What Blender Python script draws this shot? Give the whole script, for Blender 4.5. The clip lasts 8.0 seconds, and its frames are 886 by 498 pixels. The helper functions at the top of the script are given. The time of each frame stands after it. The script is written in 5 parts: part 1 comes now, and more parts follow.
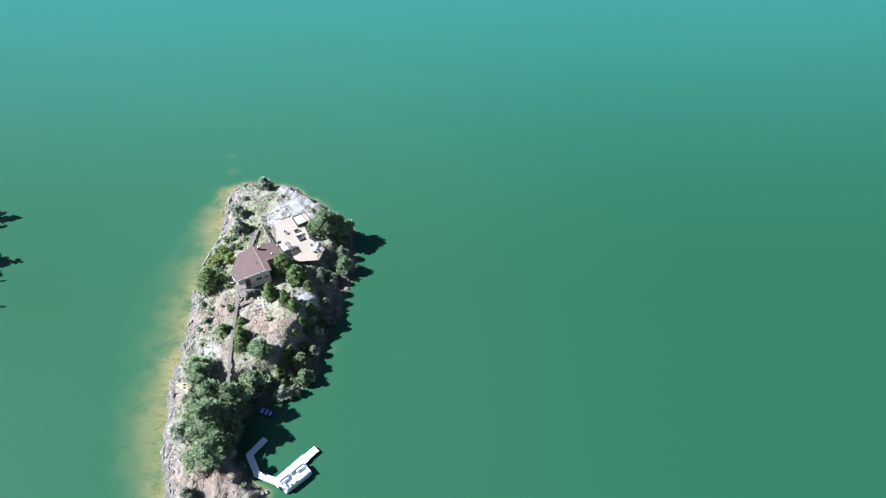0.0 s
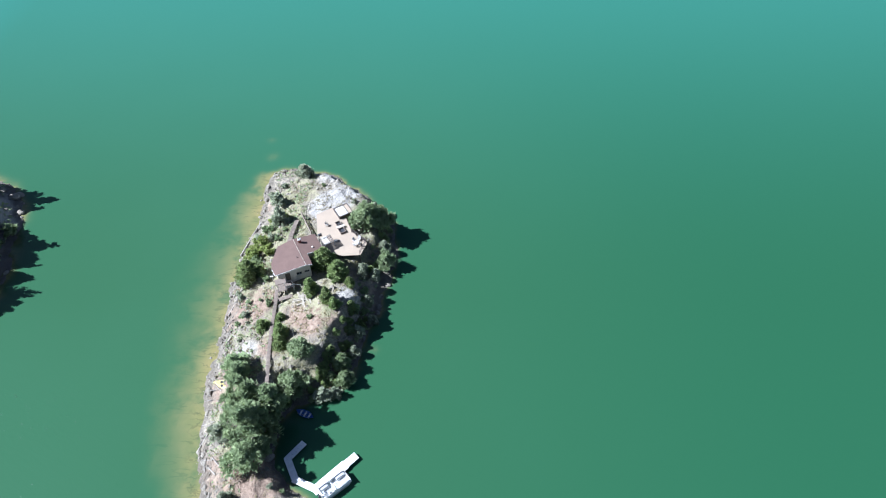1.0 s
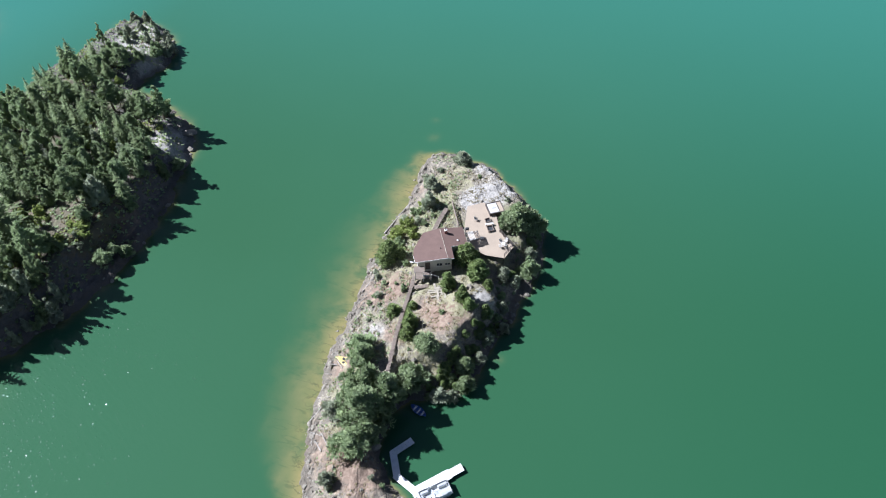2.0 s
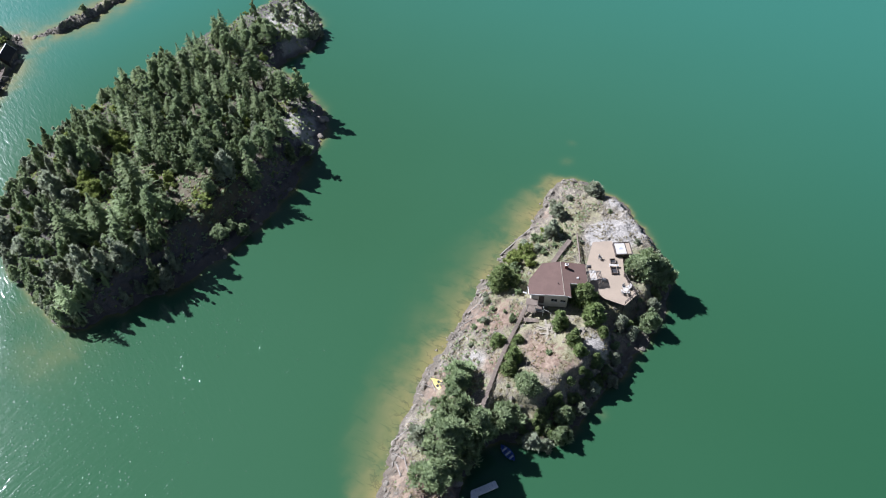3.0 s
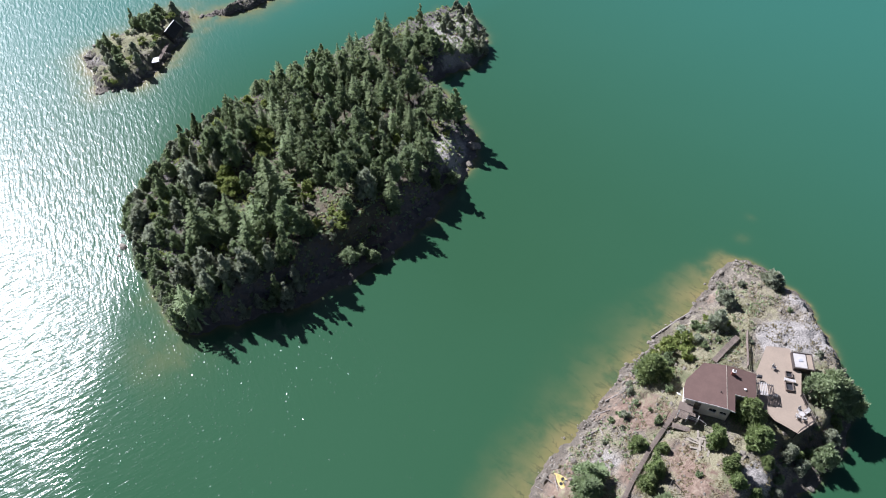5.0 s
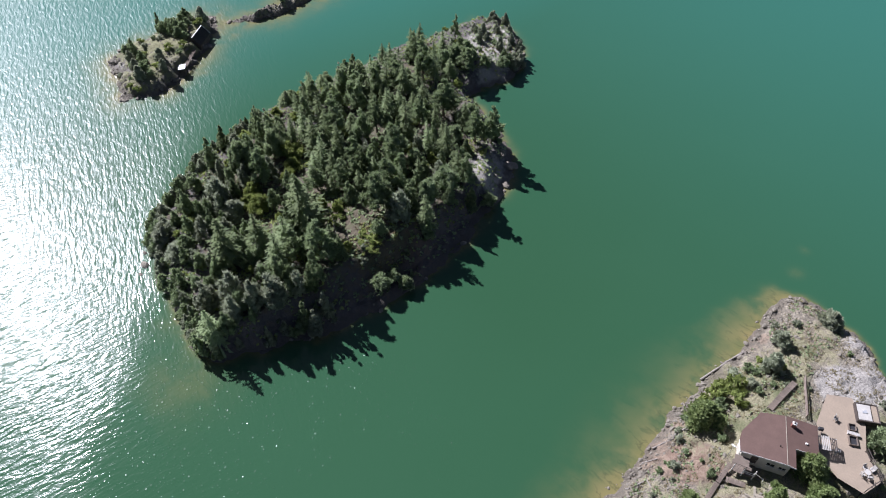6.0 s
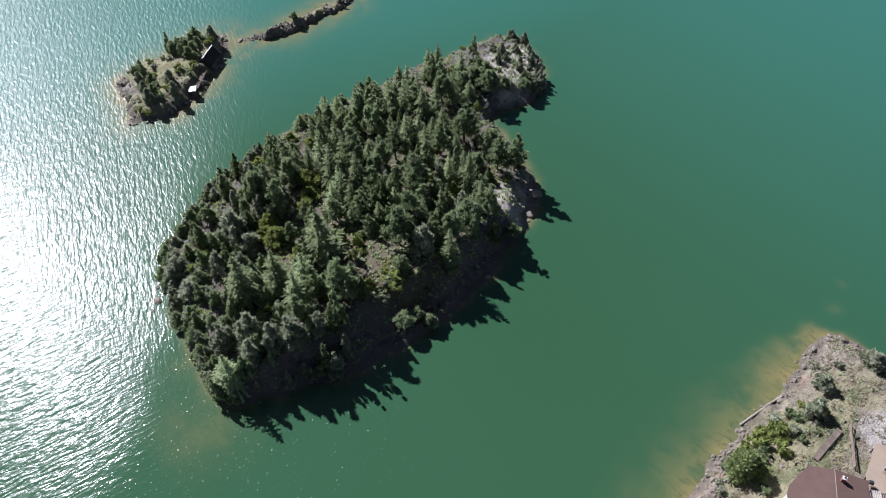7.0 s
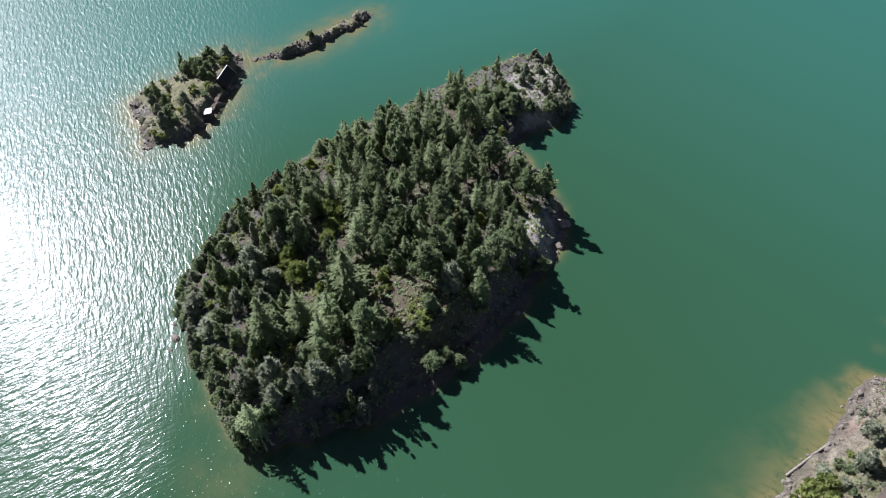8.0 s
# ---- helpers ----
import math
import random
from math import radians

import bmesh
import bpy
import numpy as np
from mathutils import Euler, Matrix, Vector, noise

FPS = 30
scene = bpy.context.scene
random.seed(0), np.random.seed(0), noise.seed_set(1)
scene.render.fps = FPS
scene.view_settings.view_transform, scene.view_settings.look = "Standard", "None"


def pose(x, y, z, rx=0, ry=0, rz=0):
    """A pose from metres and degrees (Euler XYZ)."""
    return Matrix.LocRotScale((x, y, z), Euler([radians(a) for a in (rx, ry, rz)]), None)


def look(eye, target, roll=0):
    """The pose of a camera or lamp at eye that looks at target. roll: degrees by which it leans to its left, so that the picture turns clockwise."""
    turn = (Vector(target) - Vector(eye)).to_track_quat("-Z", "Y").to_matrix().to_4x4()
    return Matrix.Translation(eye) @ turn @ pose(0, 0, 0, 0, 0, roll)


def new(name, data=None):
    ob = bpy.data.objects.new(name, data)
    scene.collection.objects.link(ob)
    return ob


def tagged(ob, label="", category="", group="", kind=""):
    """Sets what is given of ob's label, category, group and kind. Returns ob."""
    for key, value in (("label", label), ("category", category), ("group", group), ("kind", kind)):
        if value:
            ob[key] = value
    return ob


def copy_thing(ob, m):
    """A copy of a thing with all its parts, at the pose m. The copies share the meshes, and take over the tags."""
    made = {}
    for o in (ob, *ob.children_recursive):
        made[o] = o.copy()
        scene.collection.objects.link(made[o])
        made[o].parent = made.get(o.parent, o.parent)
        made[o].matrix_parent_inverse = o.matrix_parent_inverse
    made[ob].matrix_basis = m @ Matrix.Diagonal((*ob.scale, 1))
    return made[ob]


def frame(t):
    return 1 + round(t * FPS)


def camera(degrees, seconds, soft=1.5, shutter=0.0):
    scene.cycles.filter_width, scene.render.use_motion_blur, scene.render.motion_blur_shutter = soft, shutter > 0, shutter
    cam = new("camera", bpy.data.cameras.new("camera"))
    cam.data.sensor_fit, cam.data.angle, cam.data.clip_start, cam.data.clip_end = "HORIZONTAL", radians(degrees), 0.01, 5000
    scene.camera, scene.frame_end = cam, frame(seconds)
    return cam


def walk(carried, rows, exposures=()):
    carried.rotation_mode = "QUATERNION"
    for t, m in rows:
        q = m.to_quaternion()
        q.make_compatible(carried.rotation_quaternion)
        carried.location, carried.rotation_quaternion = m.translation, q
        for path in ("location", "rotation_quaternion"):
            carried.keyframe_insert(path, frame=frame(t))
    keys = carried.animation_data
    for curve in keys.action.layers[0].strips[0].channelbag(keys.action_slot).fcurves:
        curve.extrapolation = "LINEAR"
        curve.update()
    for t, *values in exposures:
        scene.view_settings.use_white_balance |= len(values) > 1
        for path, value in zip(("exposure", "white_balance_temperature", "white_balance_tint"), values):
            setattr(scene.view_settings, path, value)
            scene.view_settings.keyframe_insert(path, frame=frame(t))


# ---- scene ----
cam = camera(63.7, 8.0, soft=1.1)
PATH = [
    (0, (1.228, -0.607, 106.196), (1.224, 0.784, 104.758), -0.9),
    (0.5, (-0.686, 3.187, 105.559), (-0.723, 4.55, 104.096), -1.1),
    (1, (-2.803, 6.737, 104.961), (-2.879, 8.073, 103.475), -1.4),
    (1.5, (-5.077, 10.148, 104.034), (-5.313, 11.446, 102.531), -1.5),
    (2, (-7.72, 13.499, 103.285), (-8.134, 14.735, 101.769), -1.4),
    (3.5, (-16.955, 21.727, 100.104), (-17.703, 22.804, 98.593), -0.6),
    (4, (-20.251, 24.251, 99.144), (-21.066, 25.278, 97.634), -0.7),
    (5.5, (-32.029, 29.45, 96.194), (-32.95, 30.382, 94.683), -0.4),
    (6, (-36.025, 30.777, 95.506), (-36.952, 31.703, 93.995), -0.3),
    (6.5, (-40.065, 31.997, 95.656), (-40.992, 32.924, 94.146), -0.3),
    (7, (-44.111, 33.26, 95.908), (-45.038, 34.185, 94.397), -0.4),
    (7.5, (-48.471, 34.296, 96.353), (-49.397, 35.219, 94.839), -0.4),
    (8, (-52.447, 35.544, 96.444), (-53.377, 36.464, 94.93), -0.5),
]
EXPOSURES = [(0.0, 1.58, 5250, 11), (1.0, 1.54, 5300, 11), (1.5, 1.50, 5400, 12), (2.0, 1.27, 5550, 13), (3.5, 1.06, 5700, 16), (5.5, 0.83, 5780, 19), (8.0, 0.67, 5900, 20)]
walk(cam, [(t, look(eye, target, roll)) for t, eye, target, roll in PATH], EXPOSURES)

# ---- world and sun ----
SUN_EL, SUN_AZ = 42.0, -90.0   # degrees; azimuth from +y towards +x
world = bpy.data.worlds.new("sky")
scene.world = world
world.use_nodes = True
wn = world.node_tree
sky = wn.nodes.new("ShaderNodeTexSky")
sky.sky_type, sky.sun_disc = "NISHITA", False
sky.air_density, sky.dust_density = 0.8, 1.2
sky.sun_elevation, sky.sun_rotation = radians(SUN_EL), radians(SUN_AZ)
wn.nodes["Background"].inputs[1].default_value = 0.029
wn.links.new(sky.outputs[0], wn.nodes["Background"].inputs[0])
sun_data = bpy.data.lights.new("sun", "SUN")
sun_data.energy, sun_data.angle, sun_data.color = 5.2, radians(0.53), (1.0, 0.978, 0.945)
sun = new("sun", sun_data)
sun_to = Vector((math.sin(radians(SUN_AZ)) * math.cos(radians(SUN_EL)), math.cos(radians(SUN_AZ)) * math.cos(radians(SUN_EL)), math.sin(radians(SUN_EL))))
sun.matrix_world = look(sun_to * 300, (0, 0, 0))


# ---- materials ----
def node(m, kind, **values):
    n = m.node_tree.nodes.new(kind)
    for key, value in values.items():
        if key == "op":
            n.operation = value
        elif key == "mix":
            n.data_type = "RGBA"
            n.blend_type = value
        else:
            n.inputs[key].default_value = value
    return n


def wire(m, a, b):
    m.node_tree.links.new(a, b)


def blank(name, rough=0.8, metal=0.0):
    m = bpy.data.materials.new(name)
    m.use_nodes = True
    b = m.node_tree.nodes["Principled BSDF"]
    b.inputs["Roughness"].default_value, b.inputs["Metallic"].default_value = rough, metal
    return m, b


def place_of(m, local=False):
    if local:
        return m.node_tree.nodes.new("ShaderNodeTexCoord").outputs["Object"]
    return m.node_tree.nodes.new("ShaderNodeNewGeometry").outputs["Position"]


def noise_of(m, at, scale, detail=4.0, rough=0.55, warp=0.0):
    n = node(m, "ShaderNodeTexNoise", Scale=scale, Detail=detail, Roughness=rough, Distortion=warp)
    wire(m, at, n.inputs["Vector"])
    return n.outputs["Fac"]


def ramp_of(m, fac, low, high, a=0.0, b=1.0):
    r = node(m, "ShaderNodeMapRange")
    r.interpolation_type = "SMOOTHSTEP"
    r.inputs["From Min"].default_value, r.inputs["From Max"].default_value = low, high
    r.inputs["To Min"].default_value, r.inputs["To Max"].default_value = a, b
    wire(m, fac, r.inputs["Value"])
    return r.outputs["Result"]


def blend_of(m, fac, a, b, how="MIX"):
    n = node(m, "ShaderNodeMix", mix=how)
    if isinstance(fac, float):
        n.inputs["Factor"].default_value = fac
    else:
        wire(m, fac, n.inputs["Factor"])
    for slot, v in ((n.inputs[6], a), (n.inputs[7], b)):
        if isinstance(v, tuple):
            slot.default_value = (*v, 1)
        else:
            wire(m, v, slot)
    return n.outputs[2]


def math_of(m, op, a, b=0.0):
    n = node(m, "ShaderNodeMath", op=op)
    for slot, v in ((n.inputs[0], a), (n.inputs[1], b)):
        if isinstance(v, (int, float)):
            slot.default_value = v
        else:
            wire(m, v, slot)
    return n.outputs[0]


def bump_of(m, b, height, strength=0.5, distance=0.05):
    n = node(m, "ShaderNodeBump", Strength=strength, Distance=distance)
    wire(m, height, n.inputs["Height"])
    wire(m, n.outputs[0], b.inputs["Normal"])


def surface(name, c1, c2, scale=2.0, rough=0.8, bump=0.4, dist=0.03, worn=None, worn_at=0.62, metal=0.0, spread=0.0, fine=9.0):
    """A two-scale mottled surface: c1 to c2 by broad noise, fine grain, and worn patches."""
    m, b = blank(name, rough, metal)
    at = place_of(m, True)
    broad, grain = noise_of(m, at, scale, 5), noise_of(m, at, scale * fine, 3)
    col = blend_of(m, ramp_of(m, broad, 0.3, 0.7), c1, c2)
    col = blend_of(m, ramp_of(m, grain, 0.25, 0.8, 0.0, 0.35), col, tuple(v * 0.55 for v in c1))
    if worn:
        col = blend_of(m, ramp_of(m, noise_of(m, at, scale * 2.3, 6, 0.65), worn_at, worn_at + 0.08), col, worn)
    if spread:
        info = m.node_tree.nodes.new("ShaderNodeObjectInfo")
        col = blend_of(m, math_of(m, "MULTIPLY", info.outputs["Random"], spread), col, tuple(v * 0.35 for v in c2))
    wire(m, col, b.inputs["Base Color"])
    bump_of(m, b, grain, bump, dist)
    return m


def foliage(name, dark, light, tip, gloss=0.8):
    """Leaves: tone varies by plant, by clump and by leaf; light passes partly through."""
    m, b = blank(name, gloss)
    geo = m.node_tree.nodes.new("ShaderNodeNewGeometry")
    info = m.node_tree.nodes.new("ShaderNodeObjectInfo")
    at = place_of(m, True)
    clump = ramp_of(m, noise_of(m, at, 0.9, 3), 0.3, 0.7)
    col = blend_of(m, clump, dark, light)
    col = blend_of(m, math_of(m, "MULTIPLY", geo.outputs["Random Per Island"], 0.18), col, tip)
    col = blend_of(m, ramp_of(m, info.outputs["Random"], 0.35, 1.0, 0.0, 0.6), col, tuple(v * s for v, s in zip(light, (1.08, 1.12, 1.15))))
    wire(m, col, b.inputs["Base Color"])
    b.inputs["Specular IOR Level"].default_value = 0.08
    t = m.node_tree.nodes.new("ShaderNodeBsdfTranslucent")
    wire(m, col, t.inputs["Color"])
    mix = m.node_tree.nodes.new("ShaderNodeMixShader")
    mix.inputs[0].default_value = 0.42
    wire(m, b.outputs[0], mix.inputs[1])
    wire(m, t.outputs[0], mix.inputs[2])
    wire(m, mix.outputs[0], m.node_tree.nodes["Material Output"].inputs[0])
    return m


def ground_material(name, low=(0.182, 0.152, 0.110), high=(0.365, 0.318, 0.238), relief_by=0.95, dry_a=(0.295, 0.262, 0.172), dry_b=(0.148, 0.145, 0.074), soil_by=1.0):
    """Pale fractured rock with dry grass, red soil and lichen by the 'cover' attribute; wet dark at the waterline, ochre below it."""
    m, b = blank(name, 0.88)
    at = place_of(m)
    cov = m.node_tree.nodes.new("ShaderNodeAttribute")
    cov.attribute_name = "cover"
    rgb = m.node_tree.nodes.new("ShaderNodeSeparateColor")
    wire(m, cov.outputs["Color"], rgb.inputs[0])
    big, mid, fine = noise_of(m, at, 0.22, 5, 0.6), noise_of(m, at, 1.1, 5, 0.62, 0.6), noise_of(m, at, 5.5, 5, 0.7)
    crack = node(m, "ShaderNodeTexVoronoi", Scale=0.9)
    crack.feature = "DISTANCE_TO_EDGE"
    warp = m.node_tree.nodes.new("ShaderNodeMapping")
    warp.inputs["Rotation"].default_value, warp.inputs["Scale"].default_value = (0, 0, 0.5), (1.0, 0.45, 0.6)
    jig = node(m, "ShaderNodeMix", mix="LINEAR_LIGHT")
    jig.inputs["Factor"].default_value = 0.6
    wire(m, at, jig.inputs[6])
    nz = node(m, "ShaderNodeTexNoise", Scale=1.2, Detail=3.0)
    wire(m, at, nz.inputs["Vector"])
    wire(m, nz.outputs["Color"], jig.inputs[7])
    wire(m, jig.outputs[2], warp.inputs["Vector"])
    wire(m, warp.outputs[0], crack.inputs["Vector"])
    rock = blend_of(m, ramp_of(m, mid, 0.32, 0.68), low, high)
    rock = blend_of(m, ramp_of(m, fine, 0.42, 0.62, 0.0, 0.85), rock, (0.07, 0.066, 0.062))
    rock = blend_of(m, ramp_of(m, crack.outputs["Distance"], 0.0, 0.05, 0.22, 0.0), rock, (0.06, 0.055, 0.05))
    pale = blend_of(m, ramp_of(m, fine, 0.34, 0.66), (0.395, 0.370, 0.330), (0.180, 0.165, 0.150))
    rock = blend_of(m, ramp_of(m, math_of(m, "ADD", rgb.outputs[2], math_of(m, "MULTIPLY", mid, 0.9)), 0.75, 1.05), rock, pale)
    soil = blend_of(m, ramp_of(m, mid, 0.35, 0.7), tuple(v * soil_by for v in (0.150, 0.097, 0.068)), tuple(v * soil_by for v in (0.275, 0.205, 0.150)))
    soil = blend_of(m, ramp_of(m, fine, 0.45, 0.8, 0.0, 0.6), soil, tuple(v * soil_by for v in (0.27, 0.22, 0.17)))
    dry = blend_of(m, ramp_of(m, fine, 0.3, 0.7), dry_a, dry_b)
    dry = blend_of(m, ramp_of(m, big, 0.47, 0.68, 0.0, 0.8), dry, (0.085, 0.098, 0.040))
    col = blend_of(m, ramp_of(m, math_of(m, "ADD", rgb.outputs[1], math_of(m, "MULTIPLY", mid, 0.8)), 0.75, 1.0), rock, soil)
    col = blend_of(m, ramp_of(m, math_of(m, "ADD", rgb.outputs[0], math_of(m, "MULTIPLY", mid, 1.1)), 0.85, 1.15), col, dry)
    sep = m.node_tree.nodes.new("ShaderNodeSeparateXYZ")
    wire(m, at, sep.inputs[0])
    level = math_of(m, "ADD", sep.outputs[2], math_of(m, "MULTIPLY", math_of(m, "SUBTRACT", mid, 0.5), 0.7))
    col = blend_of(m, ramp_of(m, level, 0.2, 1.1, 0.78, 0.0), col, (0.10, 0.085, 0.065))
    bed = blend_of(m, ramp_of(m, big, 0.3, 0.7), (0.36, 0.29, 0.125), (0.27, 0.215, 0.09))
    col = blend_of(m, ramp_of(m, sep.outputs[2], -0.12, 0.03, 1.0, 0.0), col, bed)
    wire(m, col, b.inputs["Base Color"])
    relief = math_of(m, "ADD", fine, math_of(m, "MULTIPLY", ramp_of(m, crack.outputs["Distance"], 0.0, 0.12), 0.35))
    bump_of(m, b, math_of(m, "MULTIPLY", math_of(m, "ADD", relief, mid), ramp_of(m, sep.outputs[2], -0.25, 0.1)), relief_by, 0.17)
    return m


def water_material():
    """Silty green lake: light scatters back from the body, the bed shows where it is shallow, wind ruffles the open side."""
    m, b = blank("lake_water", 0.5)
    at = place_of(m)
    body_big = noise_of(m, at, 0.012, 3)
    sep = m.node_tree.nodes.new("ShaderNodeSeparateXYZ")
    wire(m, at, sep.inputs[0])
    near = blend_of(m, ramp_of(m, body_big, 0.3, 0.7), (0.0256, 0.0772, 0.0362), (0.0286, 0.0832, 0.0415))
    # Darker eastwards: the fading of the sun's glare is put into the body colour.
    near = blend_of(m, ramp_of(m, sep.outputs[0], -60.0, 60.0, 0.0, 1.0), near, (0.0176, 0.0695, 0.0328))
    # Paler and bluer far off: haze and sky reflection put into the body colour.
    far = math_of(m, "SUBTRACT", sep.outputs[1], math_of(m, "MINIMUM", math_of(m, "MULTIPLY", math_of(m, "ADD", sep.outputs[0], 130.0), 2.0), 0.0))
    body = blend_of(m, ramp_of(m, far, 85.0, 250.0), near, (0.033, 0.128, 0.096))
    dep = m.node_tree.nodes.new("ShaderNodeAttribute")
    dep.attribute_name = "depth"
    stir = math_of(m, "MULTIPLY", noise_of(m, at, 0.06, 3), 16.0)
    lee = math_of(m, "ADD", math_of(m, "ADD", sep.outputs[0], sep.outputs[1]), stir)
    spread = math_of(m, "ADD", 9.0, math_of(m, "MULTIPLY", math_of(m, "MAXIMUM", math_of(m, "SUBTRACT", sep.outputs[1], 55.0), 0.0), 0.58))
    wind = ramp_of(m, math_of(m, "DIVIDE", math_of(m, "ADD", lee, 69.0), spread), -1.0, 1.0, 1.0, 0.24)
    crests = []
    for bearing in (-24, 78):
        turn = m.node_tree.nodes.new("ShaderNodeMapping")
        turn.vector_type = "TEXTURE"
        turn.inputs["Rotation"].default_value, turn.inputs["Scale"].default_value = (0, 0, radians(bearing)), (2.3, 0.68, 1.0)
        wire(m, at, turn.inputs["Vector"])
        crests.append(noise_of(m, turn.outputs[0], 1.0, 2, 0.5, 0.5))
    south = ramp_of(m, math_of(m, "ADD", sep.outputs[1], stir), 40.0, 58.0, 1.0, 0.0)
    swell = math_of(m, "ADD", math_of(m, "MULTIPLY", crests[0], math_of(m, "SUBTRACT", 1.0, south)), math_of(m, "MULTIPLY", crests[1], south))
    chop = noise_of(m, at, 2.8, 2, 0.5)
    sparkle = ramp_of(m, math_of(m, "DIVIDE", math_of(m, "ADD", lee, 69.0), spread), -1.0, 7.0, 1.6, 0.006)
    ripple = node(m, "ShaderNodeBump", Strength=1.0)
    wire(m, math_of(m, "MULTIPLY", wind, 0.16), ripple.inputs["Distance"])
    wire(m, math_of(m, "ADD", swell, math_of(m, "MULTIPLY", chop, 0.13)), ripple.inputs["Height"])
    cell = node(m, "ShaderNodeTexVoronoi", Scale=1.15)
    cell.voronoi_dimensions = "2D"
    wire(m, at, cell.inputs["Vector"])
    pick = m.node_tree.nodes.new("ShaderNodeSeparateColor")
    wire(m, cell.outputs["Color"], pick.inputs[0])
    dome = math_of(m, "MAXIMUM", math_of(m, "SUBTRACT", 1.0, math_of(m, "POWER", math_of(m, "MULTIPLY", cell.outputs["Distance"], math_of(m, "ADD", 3.0, math_of(m, "MULTIPLY", pick.outputs[1], 5.0))), 2.0)), 0.0)
    dome = math_of(m, "MULTIPLY", dome, math_of(m, "MULTIPLY", math_of(m, "LESS_THAN", pick.outputs[0], sparkle), math_of(m, "MULTIPLY", ramp_of(m, wind, 0.4, 0.8, 1.0, 0.0), ramp_of(m, sep.outputs[1], 55.0, 80.0, 1.0, 0.0))))
    bump = node(m, "ShaderNodeBump", Strength=1.0, Distance=0.034)
    wire(m, dome, bump.inputs["Height"])
    wire(m, ripple.outputs[0], bump.inputs["Normal"])
    clear = math_of(m, "POWER", 2.718, math_of(m, "MULTIPLY", dep.outputs["Fac"], -2.1))
    ledge = m.node_tree.nodes.new("ShaderNodeMapping")
    ledge.inputs["Rotation"].default_value, ledge.inputs["Scale"].default_value = (0, 0, radians(-35)), (0.35, 1.3, 1.0)
    wire(m, at, ledge.inputs["Vector"])
    silt = blend_of(m, ramp_of(m, noise_of(m, at, 0.25, 4), 0.3, 0.7), (0.158, 0.148, 0.060), (0.200, 0.168, 0.073))
    silt = blend_of(m, ramp_of(m, noise_of(m, ledge.outputs[0], 0.7, 4, 0.6, 0.8), 0.56, 0.68, 0.0, 0.4), silt, (0.06, 0.066, 0.033))
    seam = node(m, "ShaderNodeTexVoronoi", Scale=0.34)
    seam.feature = "DISTANCE_TO_EDGE"
    bent = node(m, "ShaderNodeMix", mix="LINEAR_LIGHT")
    bent.inputs["Factor"].default_value = 1.1
    wire(m, ledge.outputs[0], bent.inputs[6])
    bend = node(m, "ShaderNodeTexNoise", Scale=0.9, Detail=4.0)
    wire(m, at, bend.inputs["Vector"])
    wire(m, bend.outputs["Color"], bent.inputs[7])
    wire(m, bent.outputs[2], seam.inputs["Vector"])
    shallow = ramp_of(m, clear, 0.45, 0.8, 0.0, 0.45)
    silt = blend_of(m, math_of(m, "MULTIPLY", ramp_of(m, seam.outputs["Distance"], 0.0, 0.05, 1.0, 0.0), shallow), silt, (0.045, 0.046, 0.028))
    patchy = math_of(m, "MULTIPLY", clear, ramp_of(m, noise_of(m, at, 0.13, 4, 0.6), 0.32, 0.58, 0.3, 1.05))
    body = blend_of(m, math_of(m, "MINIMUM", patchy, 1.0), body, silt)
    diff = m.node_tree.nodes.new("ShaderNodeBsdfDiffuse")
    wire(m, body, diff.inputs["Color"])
    gloss = node(m, "ShaderNodeBsdfAnisotropic", Roughness=0.12)
    wire(m, ramp_of(m, wind, 0.3, 1.0, 0.11, 0.19), gloss.inputs["Roughness"])
    wire(m, bump.outputs[0], gloss.inputs["Normal"])
    haze = node(m, "ShaderNodeBsdfAnisotropic", Roughness=0.33)
    wire(m, bump.outputs[0], haze.inputs["Normal"])
    both = m.node_tree.nodes.new("ShaderNodeMixShader")
    wire(m, math_of(m, "MULTIPLY", ramp_of(m, wind, 0.24, 1.0, 0.03, 0.42), math_of(m, "SUBTRACT", 1.9, south)), both.inputs[0])
    wire(m, gloss.outputs[0], both.inputs[1])
    wire(m, haze.outputs[0], both.inputs[2])
    fres = node(m, "ShaderNodeFresnel", IOR=1.285)
    wire(m, bump.outputs[0], fres.inputs["Normal"])
    top = m.node_tree.nodes.new("ShaderNodeMixShader")
    wire(m, fres.outputs[0], top.inputs[0])
    wire(m, diff.outputs[0], top.inputs[1])
    wire(m, both.outputs[0], top.inputs[2])
    m.node_tree.nodes.remove(b)
    wire(m, top.outputs[0], m.node_tree.nodes["Material Output"].inputs[0])
    return m


GROUND = ground_material("pale_island_ground")
# Darker tones: shade of the cliff and under trees is partly put into them.
DARKGROUND = ground_material("dark_island_ground", (0.075, 0.066, 0.060), (0.165, 0.148, 0.136), 0.8, (0.115, 0.088, 0.058), (0.068, 0.060, 0.034), 0.5)
ISLETGROUND = ground_material("grey_islet_ground", (0.115, 0.102, 0.084), (0.255, 0.230, 0.190), 0.9, (0.23, 0.215, 0.115), (0.135, 0.14, 0.065), 0.8)
WATER = water_material()
ROCK = surface("shore_rock", (0.215, 0.187, 0.148), (0.315, 0.280, 0.226), 1.6, 0.9, 0.8, 0.1, (0.095, 0.083, 0.067), 0.58, spread=0.5)
BARK = surface("bark", (0.13, 0.095, 0.07), (0.20, 0.16, 0.12), 3.0, 0.95, 0.6)
DEAD = surface("grey_dead_wood", (0.33, 0.30, 0.27), (0.22, 0.19, 0.16), 3.0, 0.9, 0.5)
